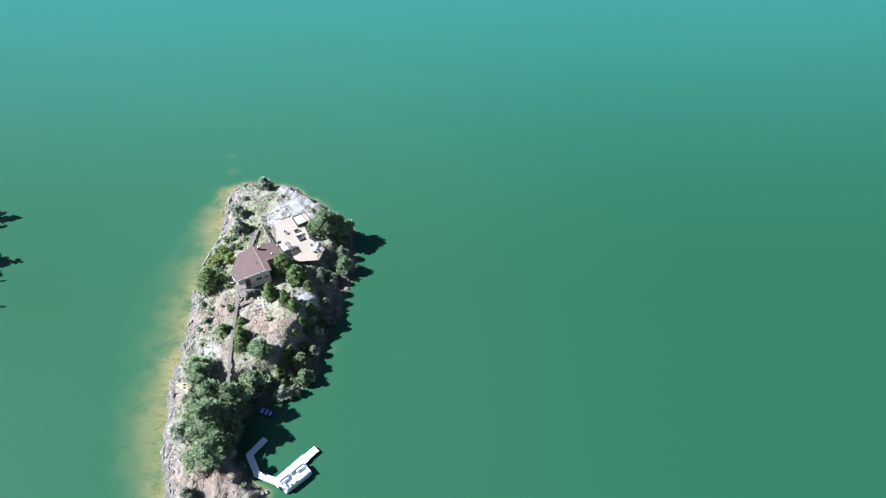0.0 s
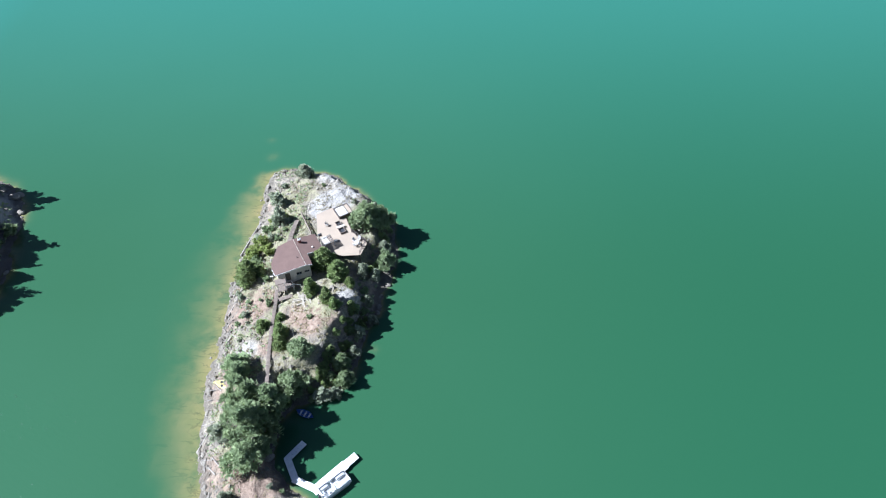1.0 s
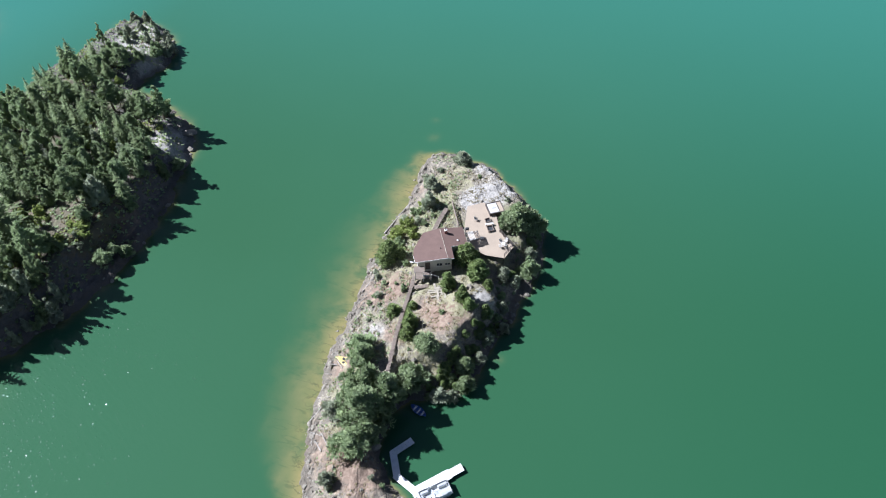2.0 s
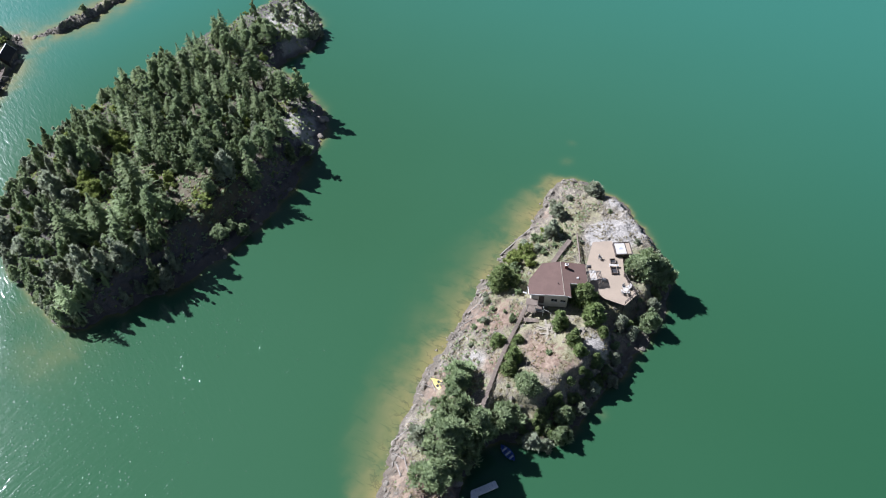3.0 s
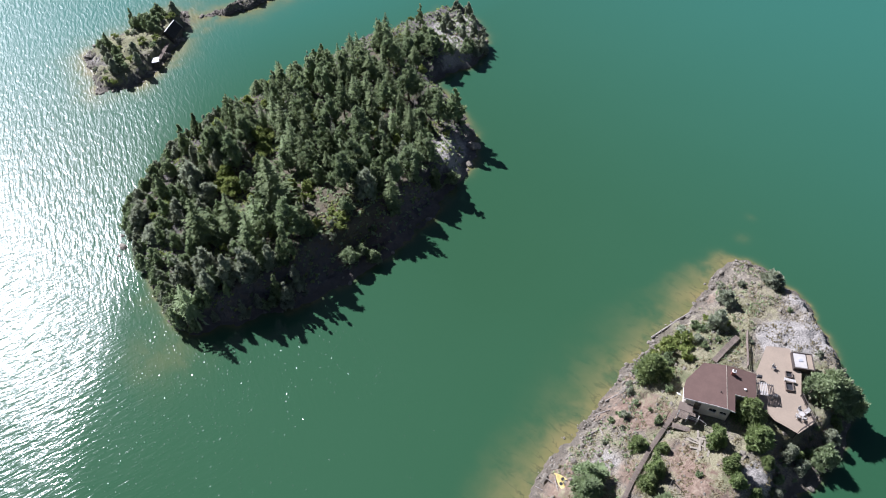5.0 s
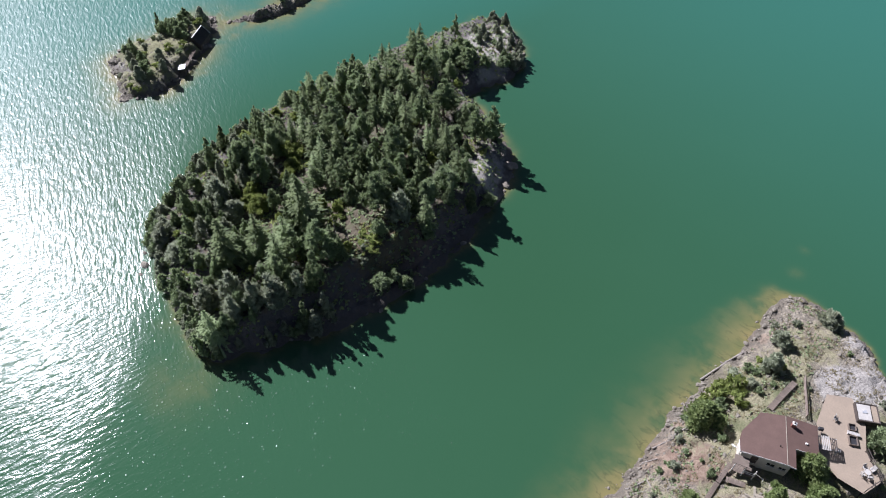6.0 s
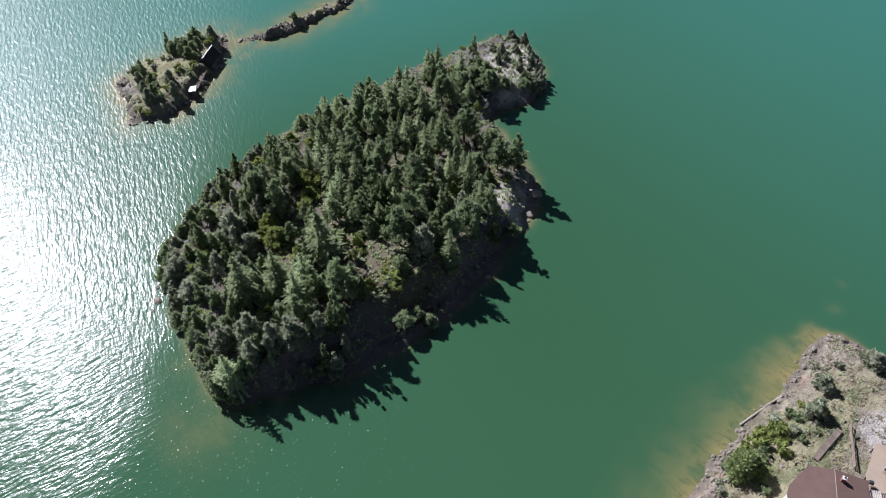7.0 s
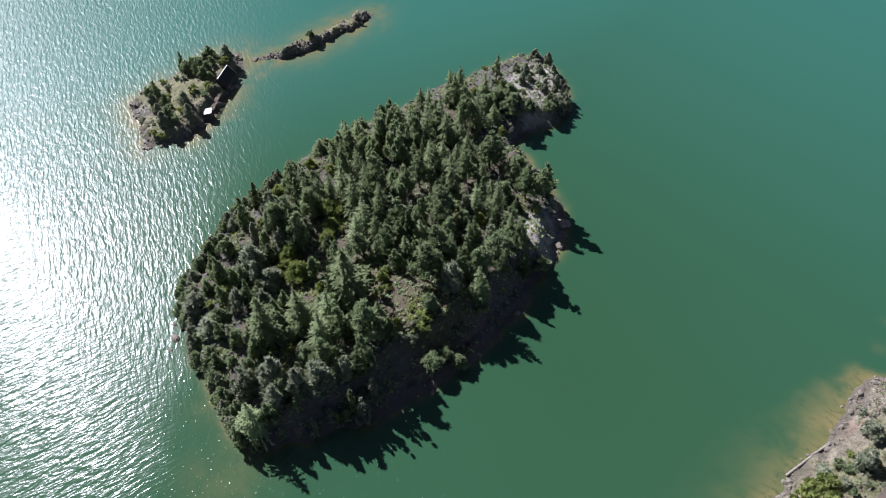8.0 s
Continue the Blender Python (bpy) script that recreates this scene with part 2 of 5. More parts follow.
FIR = foliage("fir_needles", (0.124, 0.167, 0.09), (0.240, 0.286, 0.139), (0.332, 0.355, 0.186))
PINE = foliage("pine_needles", (0.183, 0.244, 0.129), (0.317, 0.378, 0.196), (0.419, 0.458, 0.264))
SAGE = foliage("grey_green_leaves", (0.244, 0.273, 0.193), (0.386, 0.409, 0.284), (0.507, 0.507, 0.375))
OLIVE = foliage("olive_leaves", (0.204, 0.266, 0.128), (0.331, 0.389, 0.216), (0.437, 0.473, 0.305))
BRIGHT = foliage("yellow_green_leaves", (0.196, 0.252, 0.073), (0.326, 0.367, 0.121), (0.405, 0.413, 0.172))
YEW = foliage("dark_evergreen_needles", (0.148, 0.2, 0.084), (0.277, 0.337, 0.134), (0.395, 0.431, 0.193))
ROOF = surface("brown_roof_felt", (0.122, 0.074, 0.059), (0.102, 0.061, 0.049), 0.7, 0.85, 0.3, 0.02, (0.08, 0.049, 0.044), 0.66)
BLACKFELT = surface("black_roof_felt", (0.024, 0.021, 0.022), (0.036, 0.032, 0.032), 1.5, 0.9, 0.3)
WALL = surface("cream_siding", (0.56, 0.52, 0.45), (0.49, 0.455, 0.395), 0.8, 0.7, 0.2)
TRIM = surface("white_painted_wood", (0.76, 0.74, 0.70), (0.66, 0.64, 0.60), 1.5, 0.6, 0.2)
DECK = surface("tan_deck_boards", (0.345, 0.275, 0.205), (0.305, 0.244, 0.183), 0.5, 0.8, 0.3, 0.01, (0.255, 0.21, 0.16), 0.66, spread=0.25)
OLDWOOD = surface("weathered_planks", (0.16, 0.125, 0.10), (0.225, 0.18, 0.145), 1.2, 0.9, 0.5, 0.02, (0.11, 0.085, 0.07), 0.6, spread=0.5)
LUMBER = surface("fresh_lumber", (0.38, 0.335, 0.265), (0.31, 0.27, 0.21), 1.5, 0.75, 0.2, spread=0.3)
DARK = surface("dark_timber", (0.055, 0.042, 0.036), (0.085, 0.068, 0.058), 1.5, 0.8, 0.3)
METAL = surface("grey_metal", (0.45, 0.45, 0.45), (0.36, 0.36, 0.37), 2.0, 0.4, 0.1, metal=0.7)
PALE = surface("weathered_white_paint", (0.50, 0.475, 0.44), (0.42, 0.395, 0.365), 1.5, 0.7, 0.3, 0.01, (0.34, 0.31, 0.28), 0.64)
WHITE = surface("white_gelcoat", (0.80, 0.80, 0.78), (0.74, 0.74, 0.72), 1.0, 0.3, 0.05)
DOCKTOP = surface("white_dock_panels", (0.74, 0.74, 0.73), (0.66, 0.66, 0.66), 0.8, 0.6, 0.2, 0.01, (0.55, 0.55, 0.54), 0.68, spread=0.15)
BLUE = surface("blue_hull", (0.035, 0.085, 0.30), (0.05, 0.11, 0.36), 1.5, 0.35, 0.1)
GREYSEAT = surface("grey_vinyl", (0.40, 0.41, 0.43), (0.30, 0.31, 0.33), 2.0, 0.5, 0.1)
BLACK = surface("black_rubber", (0.022, 0.022, 0.025), (0.035, 0.035, 0.04), 2.0, 0.6, 0.1)
YELLOW = surface("yellow_plastic", (0.70, 0.55, 0.19), (0.74, 0.62, 0.30), 1.5, 0.4, 0.1)
BRICK = surface("red_chimney", (0.24, 0.085, 0.06), (0.30, 0.12, 0.085), 3.0, 0.85, 0.4)
GLASS, glass_bsdf = blank("window_glass", 0.06)
glass_bsdf.inputs["Base Color"].default_value = (0.02, 0.025, 0.03, 1)


# ---- building helpers ----
def obj(name, me, parent=None, material=None, label=""):
    ob = new(name, me)
    ob.parent = parent
    if material and not me.materials:
        me.materials.append(material)
    if label:
        ob["label"] = label
    return ob


def part(name, bm, material, parent, label="", smooth=False):
    me = bpy.data.meshes.new(name)
    bm.to_mesh(me)
    bm.free()
    if smooth:
        me.polygons.foreach_set("use_smooth", [True] * len(me.polygons))
    return obj(name, me, parent, material, label)


def thing(name, m, label, category, group=""):
    return tagged(place(new(name), m), label, category, group)


def place(ob, m):
    ob.matrix_basis = m
    return ob


def box(bm, x, y, z, sx, sy, sz, rz=0.0, rx=0.0, ry=0.0, bevel=0.0):
    """A box with its centre at x, y, z."""
    made = bmesh.ops.create_cube(bm, size=1.0, matrix=pose(x, y, z, rx, ry, rz) @ Matrix.Diagonal((sx, sy, sz, 1)))
    if bevel:
        edges = list({e for v in made["verts"] for e in v.link_edges})
        bmesh.ops.bevel(bm, geom=edges, offset=bevel, segments=1, affect="EDGES")
    return bm


def boxes(*rows, bevel=0.0):
    bm = bmesh.new()
    for row in rows:
        box(bm, *row, bevel=bevel)
    return bm


def rod(bm, a, b, r1, r2=None, sides=7):
    a, b = Vector(a), Vector(b)
    turn = (b - a).to_track_quat("Z", "Y").to_matrix().to_4x4()
    bmesh.ops.create_cone(bm, cap_ends=True, segments=sides, radius1=r1, radius2=r1 if r2 is None else r2, depth=(b - a).length, matrix=Matrix.Translation((a + b) / 2) @ turn)
    return bm


def rods(*rows, sides=7):
    bm = bmesh.new()
    for row in rows:
        rod(bm, *row, sides=sides)
    return bm


def slab(points, z0, z1):
    """A prism over a plan polygon; z1 may be a function of x, y."""
    bm = bmesh.new()
    top = [bm.verts.new((x, y, z1(x, y) if callable(z1) else z1)) for x, y in points]
    low = [bm.verts.new((x, y, z0(x, y) if callable(z0) else z0)) for x, y in points]
    bm.faces.new(top)
    bm.faces.new(low[::-1])
    for n in range(len(points)):
        k = (n + 1) % len(points)
        bm.faces.new((low[n], low[k], top[k], top[n]))
    bmesh.ops.recalc_face_normals(bm, faces=bm.faces)
    return bm


# ---- the shape of the islands ----
def to_line(P, line):
    """Distance of points P (n x 2) from a polyline."""
    best = np.full(len(P), 1e9)
    L = np.array(line, float)
    for a, b in zip(L[:-1], L[1:]):
        ab = b - a
        t = np.clip(((P - a) @ ab) / (ab @ ab), 0, 1)
        best = np.minimum(best, np.linalg.norm(P - (a + t[:, None] * ab), axis=1))
    return best


def within(P, ring):
    x, y, hit = P[:, 0], P[:, 1], np.zeros(len(P), bool)
    R = np.array(ring, float)
    for (x1, y1), (x2, y2) in zip(R, np.roll(R, -1, axis=0)):
        if y1 != y2:
            hit ^= ((y1 > y) != (y2 > y)) & (x < (x2 - x1) * (y - y1) / (y2 - y1) + x1)
    return hit


def fractal(P, scale, octaves=4, seed=0.0):
    return np.array([noise.fractal((x * scale + seed, y * scale - seed, seed * 0.37), 0.9, 2.1, octaves) for x, y in P])


def east_rise(d, w):
    """A face of width w, steepest below its brow."""
    t = np.clip(d / w, 0, 1.2)
    return np.where(t < 0.95, 0.95 * (t / 0.95) ** 1.7, np.minimum(1.0, 0.95 + 0.4 * (t - 0.95)))


class Island:
    """Ground heights over a grid, from a western and an eastern shore line."""

    def __init__(self, west, east, cap, rise_w, rise_e, shelf_w, shelf_e, step, seed, rough=0.5, shoals=()):
        self.ring = west + east[::-1]
        R = np.array(self.ring)
        self.x0, self.y0, self.step = R[:, 0].min() - 14, R[:, 1].min() - 12, step
        nx, ny = int((R[:, 0].max() + 12 - self.x0) / step) + 1, int((R[:, 1].max() + 12 - self.y0) / step) + 1
        X, Y = np.meshgrid(self.x0 + step * np.arange(nx), self.y0 + step * np.arange(ny))
        P = np.stack([X.ravel(), Y.ravel()], 1)
        warp = np.stack([fractal(P, 0.22, 4, seed), fractal(P, 0.22, 4, seed + 9)], 1)
        Q = P + 0.95 * warp
        dw, de, inside = to_line(Q, west), to_line(Q, east), within(Q, self.ring)
        top = cap(P[:, 0], P[:, 1])
        up = top * (1 - np.exp(-dw / rise_w)) * east_rise(de, rise_e(P[:, 0], P[:, 1]))
        d, share = np.minimum(dw, de), de / (dw + de + 1e-6)
        down = -d * (shelf_e + (shelf_w - shelf_e) * np.clip(2.2 * share - 0.6, 0, 1)) - 0.008 * d * d
        for x, y, r, lift in shoals:
            down = np.maximum(down, -0.25 - (1 - lift) - 9.0 * (1 - bump_at(P, x, y, r)))
        self.inside = inside
        ridge = np.abs(fractal(P * (1.0, 0.55), 0.33, 5, seed + 3))
        coarse = fractal(P, 0.12, 4, seed + 5)
        near = np.exp(-np.minimum(dw, de) / 4.0)
        self.rocky = near
        lumps = rough * (0.35 + 1.4 * near) * (ridge * 1.6 - 0.45) + 0.35 * rough * coarse
        across = P @ np.array([[0.82, 0.57], [-0.57, 0.82]]).T
        strata = np.abs(fractal(across * (0.3, 1.0), 0.55, 4, seed + 7))
        lumps = lumps + rough * (0.12 + 0.9 * near) * (strata * 1.5 - 0.4)
        H = np.where(inside, up + lumps * np.clip(up / 0.7, 0.15, 1), down + 0.3 * lumps * np.clip(-down, 0.1, 1))
        self.P, self.H, self.shape, self.top = P, H.reshape(ny, nx), (ny, nx), top
        self.dw, self.de = dw, de

    def z(self, x, y):
        fx, fy = (x - self.x0) / self.step, (y - self.y0) / self.step
        i, j = int(min(max(fx, 0), self.shape[1] - 2)), int(min(max(fy, 0), self.shape[0] - 2))
        u, v = min(max(fx - i, 0), 1), min(max(fy - j, 0), 1)
        H = self.H
        return float((H[j, i] * (1 - u) + H[j, i + 1] * u) * (1 - v) + (H[j + 1, i] * (1 - u) + H[j + 1, i + 1] * u) * v)

    def heights(self, P):
        fx, fy = (P[:, 0] - self.x0) / self.step, (P[:, 1] - self.y0) / self.step
        ok = (fx >= 0) & (fy >= 0) & (fx < self.shape[1] - 1) & (fy < self.shape[0] - 1)
        i, j = np.clip(fx.astype(int), 0, self.shape[1] - 2), np.clip(fy.astype(int), 0, self.shape[0] - 2)
        u, v = fx - i, fy - j
        H = self.H
        z = (H[j, i] * (1 - u) + H[j, i + 1] * u) * (1 - v) + (H[j + 1, i] * (1 - u) + H[j + 1, i + 1] * u) * v
        return np.where(ok, z, -30.0)

    def build(self, name, label, cover, material, floor=-4.0):
        ny, nx = self.shape
        H = self.H.ravel()
        idx = np.arange(ny * nx).reshape(ny, nx)
        quads = np.stack([idx[:-1, :-1], idx[:-1, 1:], idx[1:, 1:], idx[1:, :-1]], -1).reshape(-1, 4)
        quads = quads[H[quads].max(1) > floor]
        used = np.unique(quads)
        back = np.zeros(ny * nx, int)
        back[used] = np.arange(len(used))
        me = bpy.data.meshes.new(name)
        me.from_pydata(np.column_stack([self.P[used], H[used]]).tolist(), [], back[quads].tolist())
        me.polygons.foreach_set("use_smooth", [True] * len(me.polygons))
        col = me.attributes.new("cover", "FLOAT_COLOR", "POINT")
        col.data.foreach_set("color", np.column_stack([cover(self)[used], np.ones(len(used))]).astype(np.float32).ravel())
        me.materials.append(material)
        return tagged(new(name, me), label, "ground", kind="structure")


def bump_at(P, x, y, r):
    return np.exp(-((P[:, 0] - x) ** 2 + (P[:, 1] - y) ** 2) / (r * r))


HOUSE_W = [(-43.5, 124), (-46.5, 121), (-47, 115.7), (-46, 107), (-47.2, 101), (-47.6, 95), (-47.6, 88), (-47.2, 81), (-47, 74.5), (-47, 68.5), (-46.6, 62), (-44.5, 55), (-42.5, 50), (-40, 42), (-37, 36)]
HOUSE_E = [(-43.5, 124), (-38.5, 124.2), (-33.6, 122.4), (-27, 117.8), (-21.8, 113.4), (-18.8, 108.8), (-17.5, 102.8), (-17.2, 96), (-18.4, 90), (-19.2, 84.7), (-20.8, 79), (-21.3, 73.5), (-23.2, 69.4), (-26.6, 66.6), (-31.2, 65.2), (-33.2, 61.5), (-33.4, 57.5), (-32.2, 54.6), (-29.4, 51.9), (-26.4, 50.2), (-26, 46), (-30, 39), (-37, 36)]
WOOD_W = [(-138, 151.5), (-142, 146), (-143, 138), (-145, 127.6), (-146.5, 114.3), (-148, 104), (-148, 91.5), (-147.5, 84), (-146, 76), (-143, 67.5), (-140.5, 61.5), (-137, 56), (-130.5, 52.5), (-124, 50), (-117.5, 49.2), (-110, 47.5), (-104, 46.8)]
WOOD_E = [(-138, 151.5), (-132, 150.8), (-124, 146), (-119.5, 140), (-119, 134.5), (-121.5, 128.5), (-120.5, 124), (-112, 121.5), (-103.2, 118.5), (-97.8, 112), (-95.2, 105.5), (-93.6, 98.4), (-92.2, 90.8), (-91.6, 82.5), (-92.0, 76.5), (-93.0, 69.8), (-95.3, 62), (-98.6, 55.5), (-102, 50), (-104, 46.8)]
HUT_W = [(-189, 104), (-191.8, 100.4), (-193, 94), (-191, 87), (-191, 81), (-189.3, 75.6), (-181, 73), (-174.5, 70.5)]
HUT_E = [(-189, 104), (-183.5, 101), (-179, 96), (-174, 89), (-171.8, 84), (-170.6, 78), (-171.4, 74.6), (-174.5, 70.5)]
SPIT_W = [(-179.5, 136.5), (-181, 134), (-181.2, 128), (-181.3, 120.6), (-182, 111), (-184, 103.5)]
SPIT_E = [(-179.5, 136.5), (-177.6, 134), (-177.2, 129), (-177.3, 124.5), (-177.6, 114), (-180, 109), (-184, 103.5)]


def house_cap(x, y):
    P = np.stack([x, y], 1)
    return 3.2 + 1.1 * bump_at(P, -32, 92, 10) + 2.3 * bump_at(P, -25.5, 83, 6) + 2.2 * bump_at(P, -28, 75, 6) - 0.6 * bump_at(P, -22, 92, 4) + 0.3 * bump_at(P, -24, 101, 8) - 0.8 * bump_at(P, -38, 120, 8) + 2.2 * bump_at(P, -34.5, 65, 7) - 0.6 * bump_at(P, -30, 52, 7)


def wood_cap(x, y):
    P = np.stack([x, y], 1)
    return 3.0 + 1.8 * bump_at(P, -110, 88, 22) + 2.0 * bump_at(P, -99, 84, 14) + 1.6 * bump_at(P, -99, 66, 11) + 1.6 * bump_at(P, -102, 55, 7)


def house_cliff(x, y):
    """Width of the eastern face along the island."""
    return np.interp(y, [50, 60, 65, 69, 73, 76, 79, 82, 85, 92, 97, 101, 106, 124], [2.4, 2.6, 3.2, 5.2, 6.0, 5.8, 5.0, 4.4, 4.6, 7.4, 7.0, 4.4, 3.0, 2.4])


def wood_cliff(x, y):
    return np.interp(y, [47, 56, 62, 70, 78, 85, 92, 100, 105, 110, 116, 120, 150], [2.5, 3.6, 5.0, 7.0, 7.5, 7.0, 6.2, 4.6, 4.4, 5.8, 3.4, 2.5, 2.4])


house_isle = Island(HOUSE_W, HOUSE_E, house_cap, 4.6, house_cliff, 0.10, 1.8, 0.4, 1.7, 0.6, [(-47.5, 62, 5, 0.75), (-47, 54, 5.5, 0.8), (-46, 47, 5, 0.8), (-48.5, 70, 4, 0.6), (-47.5, 128, 5, 0.7), (-49, 134, 4, 0.3), (-19.5, 77, 3.5, 0.6), (-17.5, 89.5, 2.5, 0.6)])
wood_isle = Island(WOOD_W, WOOD_E, wood_cap, 3.0, wood_cliff, 1.1, 0.9, 0.6, 11.3, 0.9, [(-104, 43, 24, 0.72), (-114, 46, 12, 0.7), (-146, 84, 6, 0.6), (-147, 92, 7, 0.9), (-142, 148, 6, 0.6)])
hut_isle = Island(HUT_W, HUT_E, lambda x, y: 2.6 + 0 * x, 3.0, lambda x, y: 2.2 + 0 * x, 0.12, 0.14, 0.7, 23.1, 1.0, [(-193, 80, 7, 0.95), (-170.5, 88.5, 7, 1.05), (-178, 102, 8, 1.05), (-190, 104, 6, 0.95), (-183, 72, 8, 1.05)])
spit_isle = Island(SPIT_W, SPIT_E, lambda x, y: 1.8 + 0 * x, 1.2, lambda x, y: 1.0 + 0 * x, 0.12, 0.14, 0.5, 31.9, 0.9)


def house_cover(isle):
    P = isle.P
    grass = 0.58 + 0.4 * fractal(P, 0.16, 3, 4.0) - 0.36 * isle.rocky + 0.25 * bump_at(P, -41, 97, 7) + 0.15 * bump_at(P, -32, 113, 7)
    soil = 0.32 + 0.3 * fractal(P, 0.13, 3, 2.0) + 0.45 * bump_at(P, -29.5, 80, 4.5) + 0.3 * bump_at(P, -41, 86, 5) + 0.4 * bump_at(P, -38, 75, 3) + 0.35 * bump_at(P, -36, 113, 5) + 0.4 * bump_at(P, -36, 51, 6) + 0.3 * bump_at(P, -41, 66, 4)
    pale = 1.2 * bump_at(P, -31.6, 109.4, 4.2) + 0.55 * bump_at(P, -41, 74.5, 3.2) + 0.7 * bump_at(P, -24.5, 85, 2.8) + 0.6 * bump_at(P, -34, 120, 4) + 0.6 * bump_at(P, -27, 115, 4) + 0.25 * bump_at(P, -35, 50, 6)
    return np.stack([np.clip(grass - 0.8 * pale - 0.4 * np.clip(soil - 0.3, 0, 1), 0, 1), np.clip(soil - 0.6 * pale, 0, 1), np.clip(pale, 0, 1)], 1)


def wood_cover(isle):
    P = isle.P
    grass = 0.55 + 0.25 * fractal(P, 0.1, 3, 6.0) - 0.6 * isle.rocky + 0.5 * bump_at(P, -101, 80, 5)
    soil = 0.4 + 0.4 * bump_at(P, -101, 81, 6) + 0.3 * bump_at(P, -113.5, 79, 4) + 0.3 * bump_at(P, -118.5, 98, 4) + 0.25 * bump_at(P, -100, 110, 5)
    pale = 0.9 * bump_at(P, -99, 108, 6) + 1.0 * bump_at(P, -129, 141, 7) + 0.8 * bump_at(P, -122, 132, 4)
    return np.stack([np.clip(grass - 0.6 * pale, 0, 1), np.clip(soil - pale, 0, 1), np.clip(pale, 0, 1)], 1)


def bare_cover(isle):
    g = 0.8 + 0.3 * fractal(isle.P, 0.2, 3, 8.0) - 0.5 * isle.rocky
    slab_rock = 0.35 * bump_at(isle.P, -183, 85.5, 4) + 0.5 * bump_at(isle.P, -185, 75.5, 3)
    return np.stack([np.clip(g, 0, 1), 0.2 + 0.2 * bump_at(isle.P, -182, 87, 5), np.clip(0.15 + slab_rock, 0, 1)], 1)


house_isle.build("ground_house_island", "pale rocky island with dry grass and red soil", house_cover, GROUND)
wood_isle.build("ground_wooded_island", "rocky wooded island with a shaded cliff", wood_cover, DARKGROUND)
hut_isle.build("ground_hut_island", "small low rocky island with scrub", bare_cover, ISLETGROUND)
spit_isle.build("ground_spit", "narrow low spit of bare grey rock", bare_cover, ISLETGROUND)


def build_water():
    """One sheet to the horizon, fine round the islands, with its depth stored for clarity."""
    xs = np.concatenate([[-2600, -1200, -600, -350], np.arange(-235, 20, 1.0), [60, 150, 400, 1000, 2400]])
    ys = np.concatenate([[-2400, -1000, -400, -120], np.arange(15, 175, 1.0), [220, 320, 600, 1200, 2600]])
    X, Y = np.meshgrid(xs, ys)
    P = np.stack([X.ravel(), Y.ravel()], 1)
    bed = np.max([isle.heights(P) for isle in (house_isle, wood_isle, hut_isle, spit_isle)], axis=0)
    idx = np.arange(len(P)).reshape(X.shape)
    quads = np.stack([idx[:-1, :-1], idx[:-1, 1:], idx[1:, 1:], idx[1:, :-1]], -1).reshape(-1, 4)
    me = bpy.data.meshes.new("water")
    me.from_pydata(np.column_stack([P, np.zeros(len(P))]).tolist(), [], quads.tolist())
    depth = me.attributes.new("depth", "FLOAT", "POINT")
    depth.data.foreach_set("value", np.clip(-bed, 0, 30).astype(np.float32))
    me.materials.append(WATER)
    return tagged(new("water", me), "silty green lake water ruffled by wind", "water", kind="structure")


build_water()


# ---- trees and shrubs ----
def leaf_mesh(name, C, T, S, rng, thin=0.45, material=None, N=None):
    """Small pointed leaves or needle sprays at C, of length S: along T, facing N where it is given."""
    n = len(C)
    if T is None:
        T = np.cross(N, rng.normal(size=(n, 3)))
    T = T / np.maximum(np.linalg.norm(T, axis=1, keepdims=True), 1e-6)
    B = np.cross(T, rng.normal(size=(n, 3)) if N is None else N)
    B /= np.maximum(np.linalg.norm(B, axis=1, keepdims=True), 1e-6)
    S = np.asarray(S).reshape(-1, 1)
    V = np.stack([C - T * S * 0.5 + B * S * thin * 0.5, C - T * S * 0.5 - B * S * thin * 0.5, C + T * S * 0.5], 1).reshape(-1, 3)
    me = bpy.data.meshes.new(name)
    me.from_pydata(V.tolist(), [], np.arange(3 * n).reshape(-1, 3).tolist())
    if material:
        me.materials.append(material)
    return me


def trunk_bm(h, r, rng, lean=0.03, limbs=6, low=0.3, reach=0.3):
    bm = bmesh.new()
    if not limbs:
        rod(bm, (0, 0, -0.3), (rng.normal() * 0.02 * h, rng.normal() * 0.02 * h, h * 0.97), r, r * 0.12, 7)
        return bm
    pts = [Vector((rng.normal() * lean * h * k, rng.normal() * lean * h * k, h * k)) for k in (0.0, 0.3, 0.6, 0.97)]
    pts[0] = Vector((0, 0, -0.3))
    for n in range(3):
        rod(bm, pts[n], pts[n + 1], r * (1 - 0.3 * n), r * (0.7 - 0.3 * n) if n < 2 else r * 0.1, 6)
    for n in range(limbs):
        k = low + (0.9 - low) * n / max(limbs - 1, 1)
        a = n * 2.4 + rng.uniform(0, 0.8)
        base = pts[0].lerp(pts[3], k)
        rod(bm, base, base + Vector((math.cos(a), math.sin(a), 0.25)) * h * reach * (1 - 0.6 * k), r * 0.28, r * 0.06, 4)
    return bm


